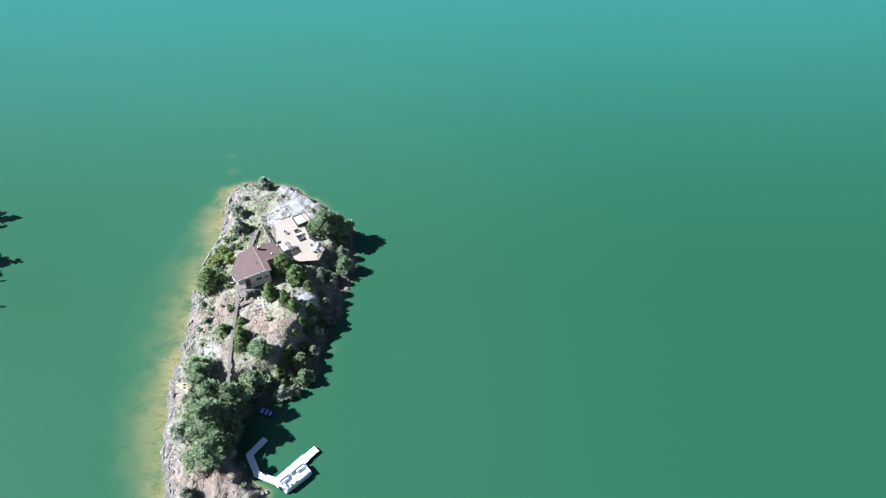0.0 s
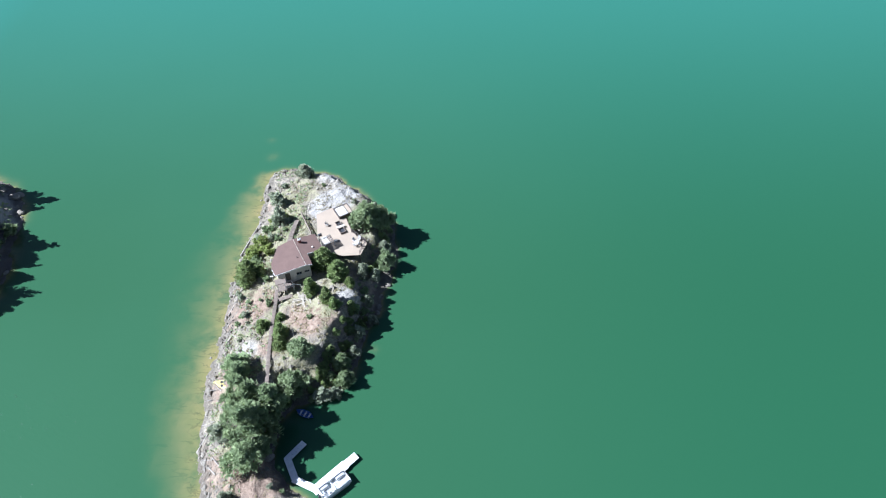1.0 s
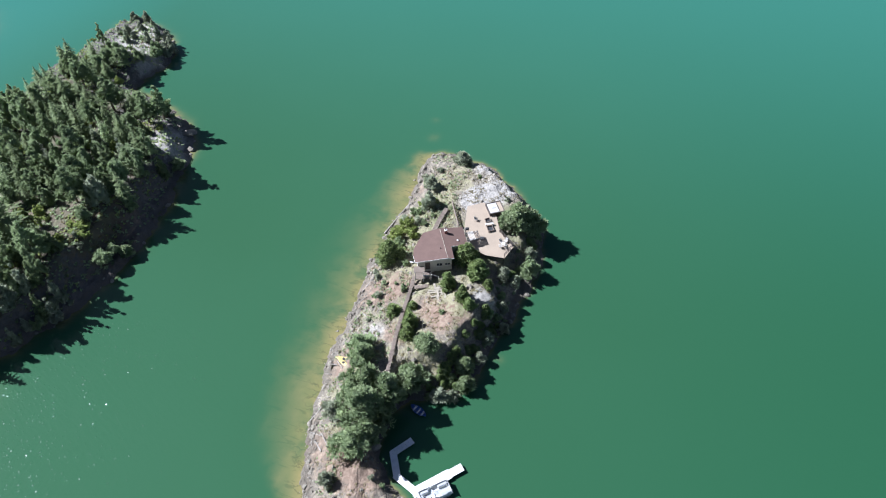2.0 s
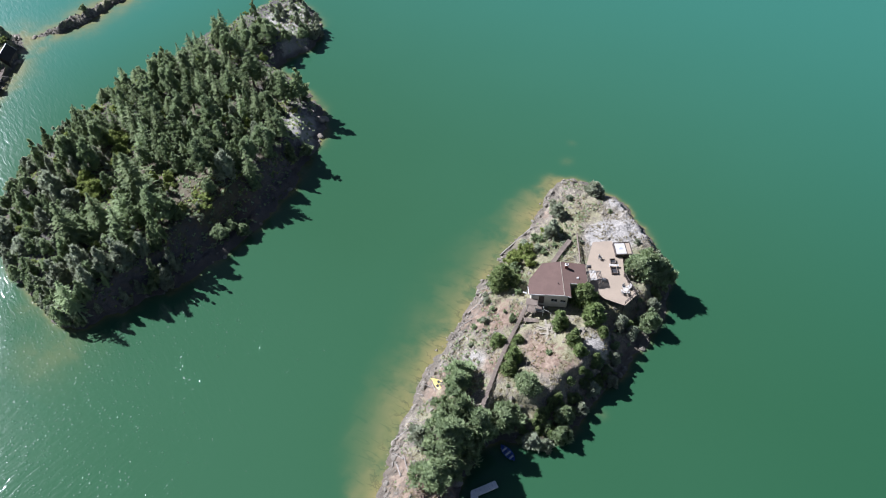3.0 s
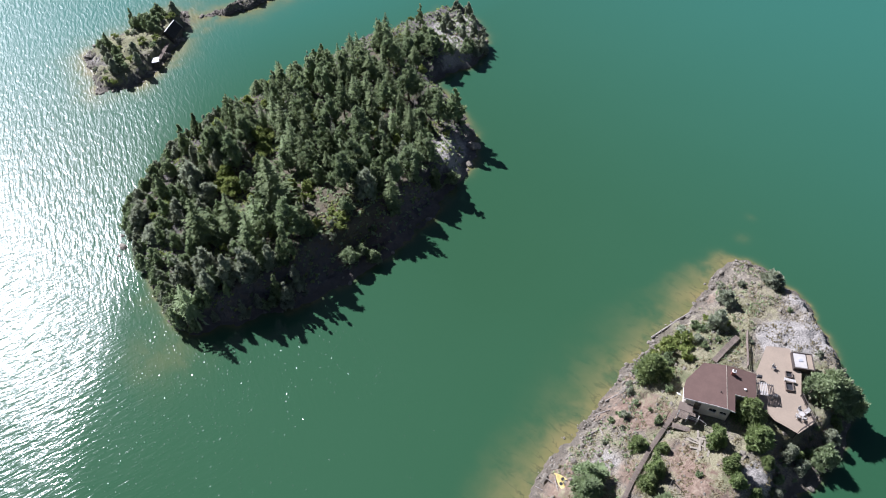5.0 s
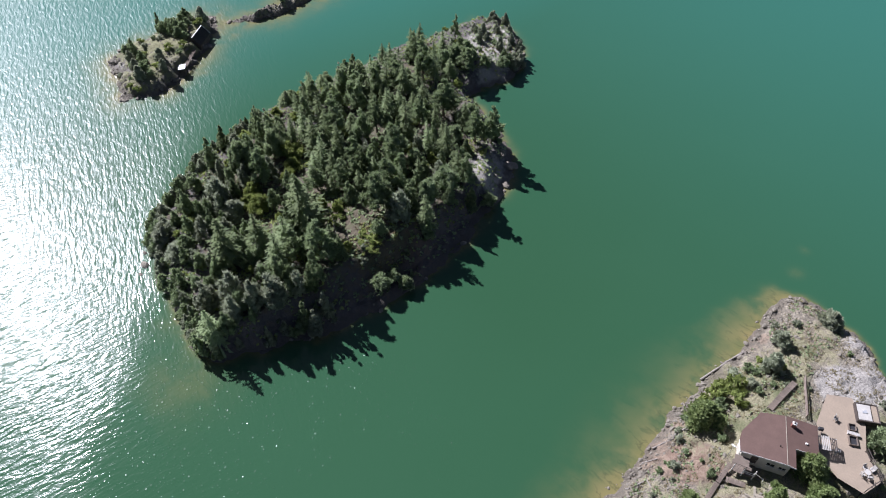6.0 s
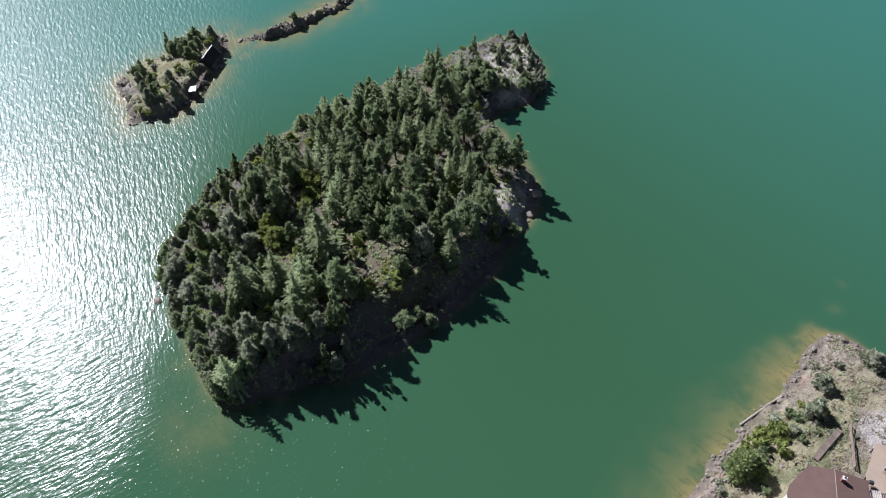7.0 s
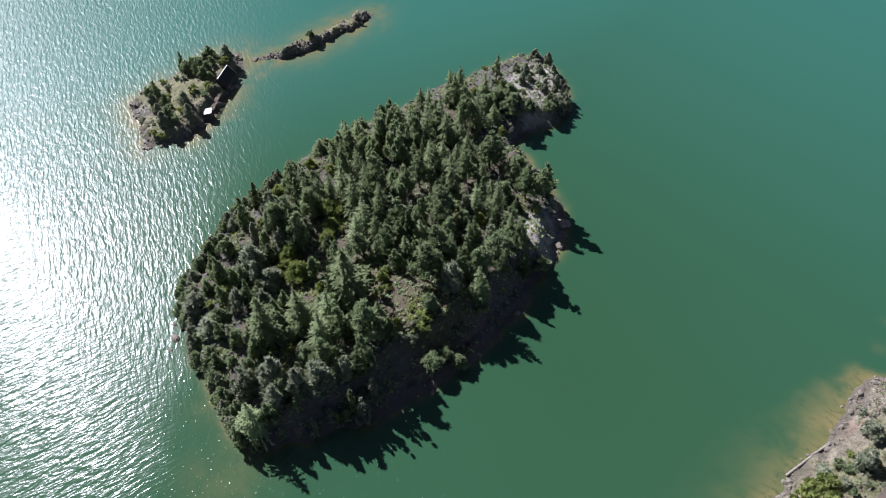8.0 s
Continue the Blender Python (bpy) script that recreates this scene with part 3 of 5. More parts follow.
def conifer(seed, h, r, material, levels=20, low=0.1, ragged=0.32, name="fir_tree", label="", dense=1.0):
    """Whorls of drooping boughs on a straight trunk."""
    rng = np.random.default_rng(seed)
    C, T, S = [], [], []
    off = rng.normal(size=2) * 0.02 * h
    for n in range(levels):
        k = (n + 0.5) / levels
        z = h * (low + (1 - low) * k)
        rad = r * (1 - k) ** 0.8 * (1 if k > 0.12 else 0.75) + 0.08
        boughs = int(max(5, 13 * dense * (1 - 0.55 * k)))
        a0 = rng.uniform(0, 6.28)
        for b in range(boughs):
            a = a0 + 6.283 * b / boughs + rng.normal() * 0.2
            R = rad * (1 + rng.normal() * ragged)
            if rng.random() < 0.08:
                continue
            droop = -0.18 - 0.25 * (1 - k)
            steps = max(2, int(R / 0.19))
            for q in range(steps):
                f = (q + 0.6) / steps
                for side in (-1.0, 1.0) if f > 0.35 else (0.0,):
                    aa = a + side * 0.55
                    C.append((math.cos(a) * R * f + off[0] * k + -math.sin(a) * 0.16 * R * f * side, math.sin(a) * R * f + off[1] * k + math.cos(a) * 0.16 * R * f * side, z + droop * R * f + rng.normal() * 0.07))
                    T.append((math.cos(aa), math.sin(aa), droop * 0.6 + rng.normal() * 0.25))
                    S.append(rng.uniform(0.30, 0.54) * (1 - 0.3 * k))
    for q in range(10):
        C.append((off[0], off[1], h * (0.94 + 0.008 * q)))
        T.append((rng.normal() * 0.3, rng.normal() * 0.3, 1))
        S.append(0.35)
    root = tagged(new(name), label, "tree")
    part("trunk", trunk_bm(h, max(0.09, h * 0.016), rng, 0.008, 5, 0.15, r / h * 0.8), BARK, root)
    C, T = np.array(C), np.array(T)
    out = C * (1, 1, 0) - (off[0] * 0.5, off[1] * 0.5, 0)
    out = 0.75 * out / np.maximum(np.linalg.norm(out, axis=1, keepdims=True), 0.2) + (0, 0, 0.75) + rng.normal(size=C.shape) * 0.16
    obj("crown", leaf_mesh("crown", C, T, np.array(S), rng, 0.62, material, out), root)
    return root


def leafy(seed, h, r, material, blobs, leaves, size, name, label, category, trunk=0.0, flat=0.75, squat=0.5, wood=None, cone=0.0):
    """A crown of many overlapping clumps of small leaves over a forked trunk."""
    rng = np.random.default_rng(seed)
    C, N, T = [], [], []
    zb = h * trunk
    lobes = [(k, rng.uniform(0, 6.283), rng.uniform(0.1, 0.24)) for k in (1, 2, 3)]
    blobs = int(blobs * (1.5 + cone))
    for n in range(blobs):
        k = rng.uniform(0, 1)
        k = k + cone * (1 - math.sqrt(1 - k) - k) if n > 1 else 0.8 + 0.2 * n
        a = rng.uniform(0, 6.283)
        spread = r * ((1 - cone) * (1 - squat * abs(2 * k - 0.75)) + cone * (1.05 - k) ** 0.85) * math.sqrt(rng.uniform(0.05, 1))
        spread *= 1 + sum(w * math.cos(q * a + p + 2.2 * k) for q, p, w in lobes)
        br = r * rng.uniform(0.13, 0.34) * (1 - 0.7 * cone * k)
        c = np.array([math.cos(a) * spread * 0.84, math.sin(a) * spread * 0.84, zb + (h - zb - br * 0.8) * k + br * 0.35])
        m = int(1.3 * leaves / blobs)
        d = rng.normal(size=(m, 3))
        d /= np.linalg.norm(d, axis=1, keepdims=True)
        d[:, 2] = np.where(d[:, 2] < -0.35, -d[:, 2], d[:, 2])
        rad = br * rng.uniform(0.35, 1.3, size=(m, 1))
        P = c + d * rad * (1, 1, flat)
        C.append(P)
        N.append(0.55 * d + (P - (0, 0, (h + zb) * 0.45)) * (1 / r, 1 / r, 1.6 / h) + rng.normal(size=(m, 3)) * 0.2)
        T.append(0.65 * d + np.array((0, 0, 0.25 + 0.35 * cone)) + rng.normal(size=(m, 3)) * 0.3)
    C, N, T = np.concatenate(C), np.concatenate(N), np.concatenate(T)
    C[:, 2] = np.maximum(C[:, 2], 0.05)
    root = tagged(new(name), label, category)
    part("trunk", trunk_bm(h * 0.85, max(0.05, h * 0.02), rng, 0.04, 7 if cone < 0.5 else 0, max(0.15, trunk * 0.7), r / h * 0.9), wood or BARK, root)
    obj("crown", leaf_mesh("crown", C, T, rng.uniform(0.6, 1.4, len(C)) * size * 1.45, rng, 0.52, material, N), root)
    return root


def snag(seed, h):
    rng = np.random.default_rng(seed)
    root = tagged(new("dead_tree"), "bare grey standing dead tree with broken limbs", "tree")
    part("trunk", trunk_bm(h, 0.1, rng, 0.02, 16, 0.2, 0.2), DEAD, root)
    return root


FIRS = [conifer(40 + n, h, r, m, lv, low, name="fir_tree", label="slender dark green conifer rooted in island rock") for n, (h, r, m, lv, low) in enumerate(((8.5, 1.7, FIR, 19, 0.10), (7.0, 1.45, FIR, 16, 0.06), (9.5, 1.75, FIR, 21, 0.2), (6.0, 1.4, PINE, 14, 0.05), (7.6, 1.9, PINE, 16, 0.12), (6.6, 1.25, FIR, 15, 0.1)))]
PINES = [leafy(60 + n, h, r, PINE, b, int(lv * 2.7), 0.31, "pine_tree", "tall pine with an uneven clumped green crown", "tree", tr * 0.7, 1.15, 0.5, cone=0.8) for n, (h, r, b, lv, tr) in enumerate(((9.5, 2.3, 26, 1700, 0.34), (8.0, 2.2, 22, 1500, 0.26), (7.0, 2.4, 22, 1500, 0.12), (10.5, 2.3, 28, 1700, 0.38)))]
JUNIPERS = [leafy(80 + n, h, r, m, b, int(lv * 1.8), 0.31, "juniper", "rounded grey green juniper growing on rock", "shrub", 0.02, 1.6, 0.55, cone=0.8) for n, (h, r, m, b, lv) in enumerate(((3.6, 1.35, SAGE, 20, 1500), (4.6, 1.4, SAGE, 22, 1700), (2.4, 1.2, SAGE, 15, 1000), (3.4, 1.5, PINE, 20, 1400)))]
SPIRES = [leafy(70 + n, h, r, m, b, lv, 0.34, "cypress", lab, "tree", 0.03, 1.5, 0.5, cone=1.0) for n, (h, r, m, b, lv, lab) in enumerate(((6.4, 1.6, PINE, 30, 2900, "pointed green evergreen with a dense ragged crown"), (5.4, 1.35, SAGE, 28, 2600, "pointed grey green evergreen with a dense crown"), (7.4, 1.7, FIR, 34, 3200, "pointed dark evergreen with a dense ragged crown"), (4.6, 1.5, OLIVE, 26, 2500, "pointed olive green evergreen with a loose crown")))]
OLIVES = [leafy(90 + n, h, r, m, b, int(lv * 1.9), 0.31, "broadleaf_tree", lab, "tree", tr, 1.1, 0.45, cone=0.4) for n, (h, r, m, b, lv, tr, lab) in enumerate(((4.4, 2.2, OLIVE, 24, 2100, 0.15, "olive green broadleaf tree with a loose crown"), (3.4, 1.9, OLIVE, 20, 1700, 0.08, "olive green broadleaf tree with a loose crown"), (3.2, 1.8, BRIGHT, 18, 1500, 0.05, "yellow green broadleaf bush in sunlight")))]
SHRUBS = [leafy(100 + n, h, r, m, b, lv, 0.26, "shrub", "low rounded leafy shrub on stony ground", "shrub", 0.0, 0.9, 0.3) for n, (h, r, m, b, lv) in enumerate(((1.2, 0.9, SAGE, 10, 500), (1.0, 0.8, OLIVE, 9, 450), (1.3, 1.0, BRIGHT, 10, 500), (0.9, 1.0, FIR, 9, 450)))]
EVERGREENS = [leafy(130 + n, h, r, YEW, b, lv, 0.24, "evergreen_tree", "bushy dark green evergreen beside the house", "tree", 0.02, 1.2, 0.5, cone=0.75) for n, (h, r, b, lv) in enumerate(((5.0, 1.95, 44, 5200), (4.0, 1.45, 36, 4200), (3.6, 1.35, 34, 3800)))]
SNAGS = [snag(120, 6.0), snag(121, 4.5)]
STOCK = EVERGREENS + SPIRES + FIRS + PINES + JUNIPERS + OLIVES + SHRUBS + SNAGS
PINE_SIZES = [(9.5, 2.1), (8.0, 2.0), (7.0, 2.2), (10.5, 2.1)]
FIR_SIZES = [(8.5, 1.7), (7.0, 1.45), (9.5, 1.75), (6.0, 1.4), (7.6, 1.9), (6.6, 1.25)]
SPIRE_SIZES = [(6.4, 1.5), (5.4, 1.25), (7.4, 1.6), (4.6, 1.4)]
JUNIPER_SIZES = [(3.6, 1.35), (4.6, 1.4), (2.4, 1.2), (3.4, 1.5)]
OLIVE_SIZES = [(4.4, 2.1), (3.4, 1.8), (3.2, 1.7)]
first_use = set(STOCK)


def plant(model, isle, x, y, scale=1.0, turn=0.0, tall=1.0, group="", label=""):
    m = Matrix.Translation((x, y, isle.z(x, y) - 0.12)) @ pose(0, 0, 0, 0, 0, turn) @ Matrix.Diagonal((scale, scale, scale * tall, 1))
    if model in first_use:
        first_use.discard(model)
        ob = place(model, m)
    else:
        model_scale = model.scale.copy()
        ob = copy_thing(model, m @ Matrix.Diagonal((1 / model_scale[0], 1 / model_scale[1], 1 / model_scale[2], 1)))
    if group:
        ob["group"] = group
    if label:
        ob["label"] = label
    return ob


# trees and bushes of the house island: x, y, height, crown radius
HOUSE_TREES = {
    "dark": [(-44.0, 91.0, 5.2, 2.7), (-29.6, 92.6, 5.0, 2.5), (-26.8, 89.6, 4.4, 2.0), (-31.2, 85.8, 4.0, 1.6), (-27.9, 83.2, 3.8, 1.4), (-26.3, 81.6, 2.6, 1.1), (-35.1, 76.8, 3.6, 1.6), (-34.8, 74.6, 3.2, 1.5), (-39.0, 79.4, 2.2, 1.3), (-36.0, 80.8, 1.7, 1.1), (-24.4, 87.6, 2.4, 1.0)],
    "olive": [(-22.8, 103.6, 6.0, 3.2), (-20.6, 104.6, 5.8, 2.4), (-24.8, 103.0, 4.2, 2.0), (-18.9, 96.0, 4.4, 2.0), (-30.6, 72.4, 3.6, 2.4), (-32.2, 67.4, 4.2, 3.1), (-24.4, 72.6, 3.8, 1.8), (-23.6, 69.8, 3.4, 1.7), (-21.5, 86.6, 1.3, 0.8)],
    "sage": [(-38.6, 120.2, 3.0, 2.0), (-42.4, 111.0, 3.3, 1.7), (-41.2, 105.8, 3.8, 1.9), (-22.8, 92.6, 3.0, 1.4), (-26.8, 67.0, 3.0, 1.7), (-24.9, 67.6, 2.8, 1.2), (-20.6, 92.6, 2.6, 1.3), (-21.4, 86.0, 2.4, 1.2), (-20.4, 82.8, 2.2, 1.2), (-19.6, 99.4, 2.6, 1.4), (-22.4, 79.6, 2.6, 1.3), (-21.0, 106.6, 2.2, 1.2), (-22.6, 75.6, 2.4, 1.2), (-41.2, 58.4, 4.0, 2.0), (-38.4, 48.4, 2.6, 1.4)],
    "pine": [(-41.2, 70.0, 5.0, 2.0), (-40.0, 67.6, 5.5, 2.0), (-38.3, 64.0, 7.2, 2.6), (-36.8, 59.2, 7.6, 2.9), (-36.2, 53.8, 6.4, 2.5), (-34.6, 63.6, 6.6, 2.5), (-34.4, 60.4, 6.0, 2.2), (-34.6, 56.6, 4.6, 2.0), (-39.2, 61.2, 5.4, 2.0)],
}
tree_rng = random.Random(7)
for style, rows in HOUSE_TREES.items():
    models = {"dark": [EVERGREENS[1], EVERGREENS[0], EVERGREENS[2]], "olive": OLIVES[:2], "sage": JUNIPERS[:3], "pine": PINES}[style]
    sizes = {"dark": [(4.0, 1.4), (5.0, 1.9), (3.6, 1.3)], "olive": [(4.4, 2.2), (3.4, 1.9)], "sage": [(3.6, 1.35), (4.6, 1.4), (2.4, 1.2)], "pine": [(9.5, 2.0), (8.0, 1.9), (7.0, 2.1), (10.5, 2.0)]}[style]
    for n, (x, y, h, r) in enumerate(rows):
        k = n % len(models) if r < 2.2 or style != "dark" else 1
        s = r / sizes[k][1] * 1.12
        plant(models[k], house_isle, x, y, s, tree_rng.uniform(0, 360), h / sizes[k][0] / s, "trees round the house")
for x, y, r, k in ((-45.0, 96.6, 2.0, 2), (-44.2, 98.6, 1.8, 2), (-43.4, 94.4, 1.7, 1), (-43.0, 99.8, 1.5, 2), (-44.6, 101.5, 1.5, 0), (-45.4, 93.6, 1.7, 2), (-42.0, 97.2, 1.5, 2), (-43.8, 103.6, 1.3, 1), (-45.6, 90.2, 1.4, 1), (-41.8, 101.2, 1.2, 0), (-42.6, 103.4, 1.0, 1), (-40.6, 100.4, 0.9, 1), (-39.6, 103.0, 0.8, 1), (-44.6, 86.4, 0.9, 0), (-43.0, 82.4, 1.0, 0), (-38.8, 84.2, 1.0, 1), (-42.4, 116.6, 0.9, 0), (-44.6, 114.0, 0.9, 0), (-33.8, 116.2, 0.7, 1), (-22.6, 112.0, 1.1, 0), (-21.0, 110.0, 1.2, 0), (-26.6, 110.6, 0.8, 0), (-30.2, 62.6, 1.2, 3), (-40.6, 90.0, 1.1, 1)):
    plant(SHRUBS[k], house_isle, x, y, r, tree_rng.uniform(0, 360), 1.0, "shrubs round the house")


for n in range(100):
    y = tree_rng.uniform(56, 108)
    x = float(np.interp(y, [p[1] for p in HOUSE_E[::-1]], [p[0] for p in HOUSE_E[::-1]])) - tree_rng.uniform(0.3, 0.75) * float(house_cliff(0, y))
    if house_isle.z(x, y) > 0.2:
        plant(tree_rng.choice((SHRUBS[3], JUNIPERS[3], EVERGREENS[2], SHRUBS[1])), house_isle, x, y, tree_rng.uniform(0.45, 0.75), tree_rng.uniform(0, 360), 0.65, "bushes of the house island's cliff")
# Extra evergreens added to darken the cliff face where it lies in shade.
for n in range(50):
    y = tree_rng.uniform(66, 84)
    x = float(np.interp(y, [p[1] for p in HOUSE_E[::-1]], [p[0] for p in HOUSE_E[::-1]])) - tree_rng.uniform(0.55, 0.92) * float(house_cliff(0, y))
    if house_isle.z(x, y) > 0.5:
        plant(tree_rng.choice((SHRUBS[3], EVERGREENS[2], EVERGREENS[1])), house_isle, x, y, tree_rng.uniform(0.45, 0.7), tree_rng.uniform(0, 360), 0.6, "bushes of the house island's cliff")
for n in range(80):
    x, y = tree_rng.uniform(-46.5, -24), tree_rng.uniform(44, 121)
    u, v = (pose(-37.66, 87.59, 3, 0, 0, 21).inverted() @ Vector((x, y, 3)))[:2]
    if house_isle.z(x, y) < 0.8 or -1.5 < u < 18 and -3.5 < v < 15 or math.hypot(x + 31, y - 110) < 5.5 or abs(x + 37) < 1.6 and 66 < y < 90 or tree_rng.random() < (0.0 if x < -38 else 0.55):
        continue
    plant(SHRUBS[tree_rng.choice((0, 0, 1, 1, 2))], house_isle, x, y, tree_rng.uniform(0.35, 0.9), tree_rng.uniform(0, 360), 1.0, "shrubs round the house")


# the wood: the trees that stand out, x, y, height, crown radius
WOOD_TREES = {
    "pine": [(-112.4, 94.5, 10, 3.4), (-107.1, 110.7, 8.3, 2.2), (-105, 113.1, 8.8, 2.2), (-117.7, 112.7, 8.8, 3), (-107.3, 88.1, 8.3, 2.9), (-105, 83.7, 8.8, 3.1), (-126, 91.7, 11.2, 2.3), (-130.1, 75.4, 10, 2.3), (-126.6, 74.9, 8.8, 2.5), (-129.7, 118.6, 10.6, 2.2), (-103.7, 70, 9.4, 2.9), (-125.7, 127.7, 5.3, 2.2), (-122.9, 99.3, 8.8, 2.2)],
    "fir": [(-111.5, 73.1, 12.4, 3.8), (-107, 102.7, 10, 1.6), (-115.3, 59.6, 11.2, 3.1), (-113.5, 64.9, 8.8, 2.5), (-137.9, 93.4, 8.3, 1.3), (-140.7, 93.1, 5.9, 1), (-132.9, 111.1, 9.4, 1.4), (-132.3, 114, 9.4, 1.7), (-137.1, 110.4, 7.1, 1.4), (-117.6, 102.4, 9.4, 2), (-131.6, 92.5, 9.4, 1.8), (-126.4, 86.8, 9.4, 2.1), (-128.3, 120.3, 9.4, 1.7), (-122.2, 89.4, 8.8, 1.8), (-105, 49.7, 8.3, 2.2), (-131.4, 88.2, 8.3, 1.8), (-97.5, 88, 7.7, 1.8), (-110.6, 68.3, 7.7, 2.2), (-121.6, 85.1, 8.3, 2), (-128.3, 111.8, 8.3, 2.2), (-108.3, 64.9, 7.7, 2.2)],
    "spire": [(-111.5, 103.9, 7.1, 1.2), (-102, 88.1, 5.3, 1.2), (-106.6, 96.5, 5.3, 1), (-103.5, 97.2, 6.5, 1.4), (-96.9, 98.9, 5.3, 1.4), (-96.5, 87.3, 6.5, 1.4), (-100.8, 63.4, 7.1, 1.3), (-100.1, 65.3, 5.9, 1.2), (-97.8, 61.6, 6.5, 1.3), (-97.1, 65.2, 5.9, 1.4), (-94.8, 62.4, 5.7, 1.6), (-141.9, 76.2, 5.9, 1.6), (-138.9, 71.5, 7.1, 1.7), (-139.2, 84.8, 5.9, 1.4), (-137.6, 76.5, 7.1, 1.8), (-104.8, 62.6, 7.1, 2.1), (-114.6, 72, 7.1, 1.4), (-99.3, 58.6, 3.2, 0.9), (-99.7, 55.8, 4.7, 1), (-123.5, 61.9, 5.9, 1.4), (-131.6, 61.5, 5.9, 1.7), (-114.5, 90.5, 5.3, 1.2), (-106.4, 107.4, 3.5, 1.2)],
    "sage": [(-128.7, 66.6, 5.9, 3), (-124.3, 66.8, 3.6, 2.7), (-130.1, 55.7, 3.8, 2.5), (-124, 60.3, 4.7, 1.8), (-124.8, 54.7, 3, 2.6), (-124.8, 56.9, 3, 2.2), (-120.8, 56.2, 3.2, 1.4), (-114.8, 62.1, 5.7, 1.8), (-110.9, 52.4, 6.5, 2.3), (-108, 55.7, 6.5, 2.7), (-105.1, 53.8, 5.4, 1.8), (-104.1, 51.7, 5.4, 1.8), (-103.1, 47.1, 5.2, 1.4), (-102.4, 46.5, 2.8, 1.4), (-103.7, 57, 6.6, 1.8), (-102.4, 59.6, 6.8, 2.7), (-98.8, 52, 2.6, 0.8), (-101, 85.5, 5.7, 2.5), (-98.1, 59.2, 2.8, 0.8), (-102.5, 55.5, 3, 0.8), (-119.7, 137.6, 3.6, 1.4)],
    "olive": [(-100.9, 96.5, 5.4, 2.9), (-100.3, 91.4, 5.7, 2.1), (-131.4, 81, 6.5, 2.3), (-131.6, 73.8, 8.3, 2.7), (-130.9, 101.8, 7.1, 1.7), (-132.4, 107.5, 7.1, 1.8), (-138.2, 103.2, 6.5, 1.8), (-138.5, 106.4, 5.9, 1.3), (-123.4, 96.2, 6.5, 2.1), (-129.8, 124.7, 4.7, 2.1), (-129.3, 127.8, 4.7, 2.3), (-95.1, 75.3, 3, 2.2), (-94.7, 77.8, 2.6, 1.4), (-92.7, 78.6, 2.6, 1.6), (-100.6, 80.2, 3.2, 1.7), (-95.3, 102.6, 2.6, 1.7), (-121.3, 135.2, 2.8, 1.7), (-133.1, 101.6, 6.5, 1.8), (-95.9, 60.4, 2.6, 1.2)],
    "bright": [(-129.2, 83.1, 3.6, 2.5), (-122, 70.8, 3.2, 2.3), (-126.1, 72.1, 3.2, 1.8), (-110.3, 79, 3, 1), (-108, 76.5, 2.8, 0.9), (-138.2, 101.4, 2.6, 1.8), (-141.3, 101.1, 2.2, 1.1), (-141.9, 81, 2.4, 1.6), (-130, 61.7, 1.6, 1), (-102.1, 74.4, 2, 0.9), (-113.5, 78.1, 2.6, 1), (-126.4, 81.4, 2.2, 2.0), (-124.8, 79, 2, 1.5), (-138.6, 91, 1.8, 1.6), (-136.8, 93.4, 1.6, 1.4), (-124.6, 70.0, 2.2, 1.7)],
}
WOOD_MODELS = {"pine": (PINES, PINE_SIZES), "fir": (FIRS, FIR_SIZES), "spire": (SPIRES, SPIRE_SIZES), "sage": (JUNIPERS, JUNIPER_SIZES), "olive": (OLIVES[:2], OLIVE_SIZES), "bright": (OLIVES[2:], OLIVE_SIZES[2:])}
wood_rng = random.Random(21)
standing = []


def plant_wood(style, x, y, h, r):
    models, sizes = WOOD_MODELS[style]
    k = wood_rng.randrange(len(models))
    s = r / sizes[k][1]
    plant(models[k], wood_isle, x, y, s, wood_rng.uniform(0, 360), h / sizes[k][0] / s, "trees of the wooded island")
    standing.append((x, y, r))


for style, rows in WOOD_TREES.items():
    for x, y, h, r in rows:
        while wood_isle.z(x, y) < 0.3 and x > -125:
            x -= 0.4
        plant_wood(style, x, y, h, r)


def clear_of_wood(x, y):
    gaps = ((-100.5, 79.0, 3.6), (-98.5, 76.0, 2.6), (-99.5, 107.0, 6.2), (-128.0, 144.0, 7.5), (-122.5, 134.5, 5.0), (-109.5, 81.5, 1.2), (-105.5, 80.8, 1.2), (-137.6, 138.0, 4.0), (-131.5, 141.0, 4.0), (-128.2, 82.6, 4.2), (-125.0, 79.0, 2.6), (-124.2, 71.0, 3.0), (-138.8, 90.8, 3.0))
    return all(math.hypot(x - a, y - b) > r for a, b, r in gaps)


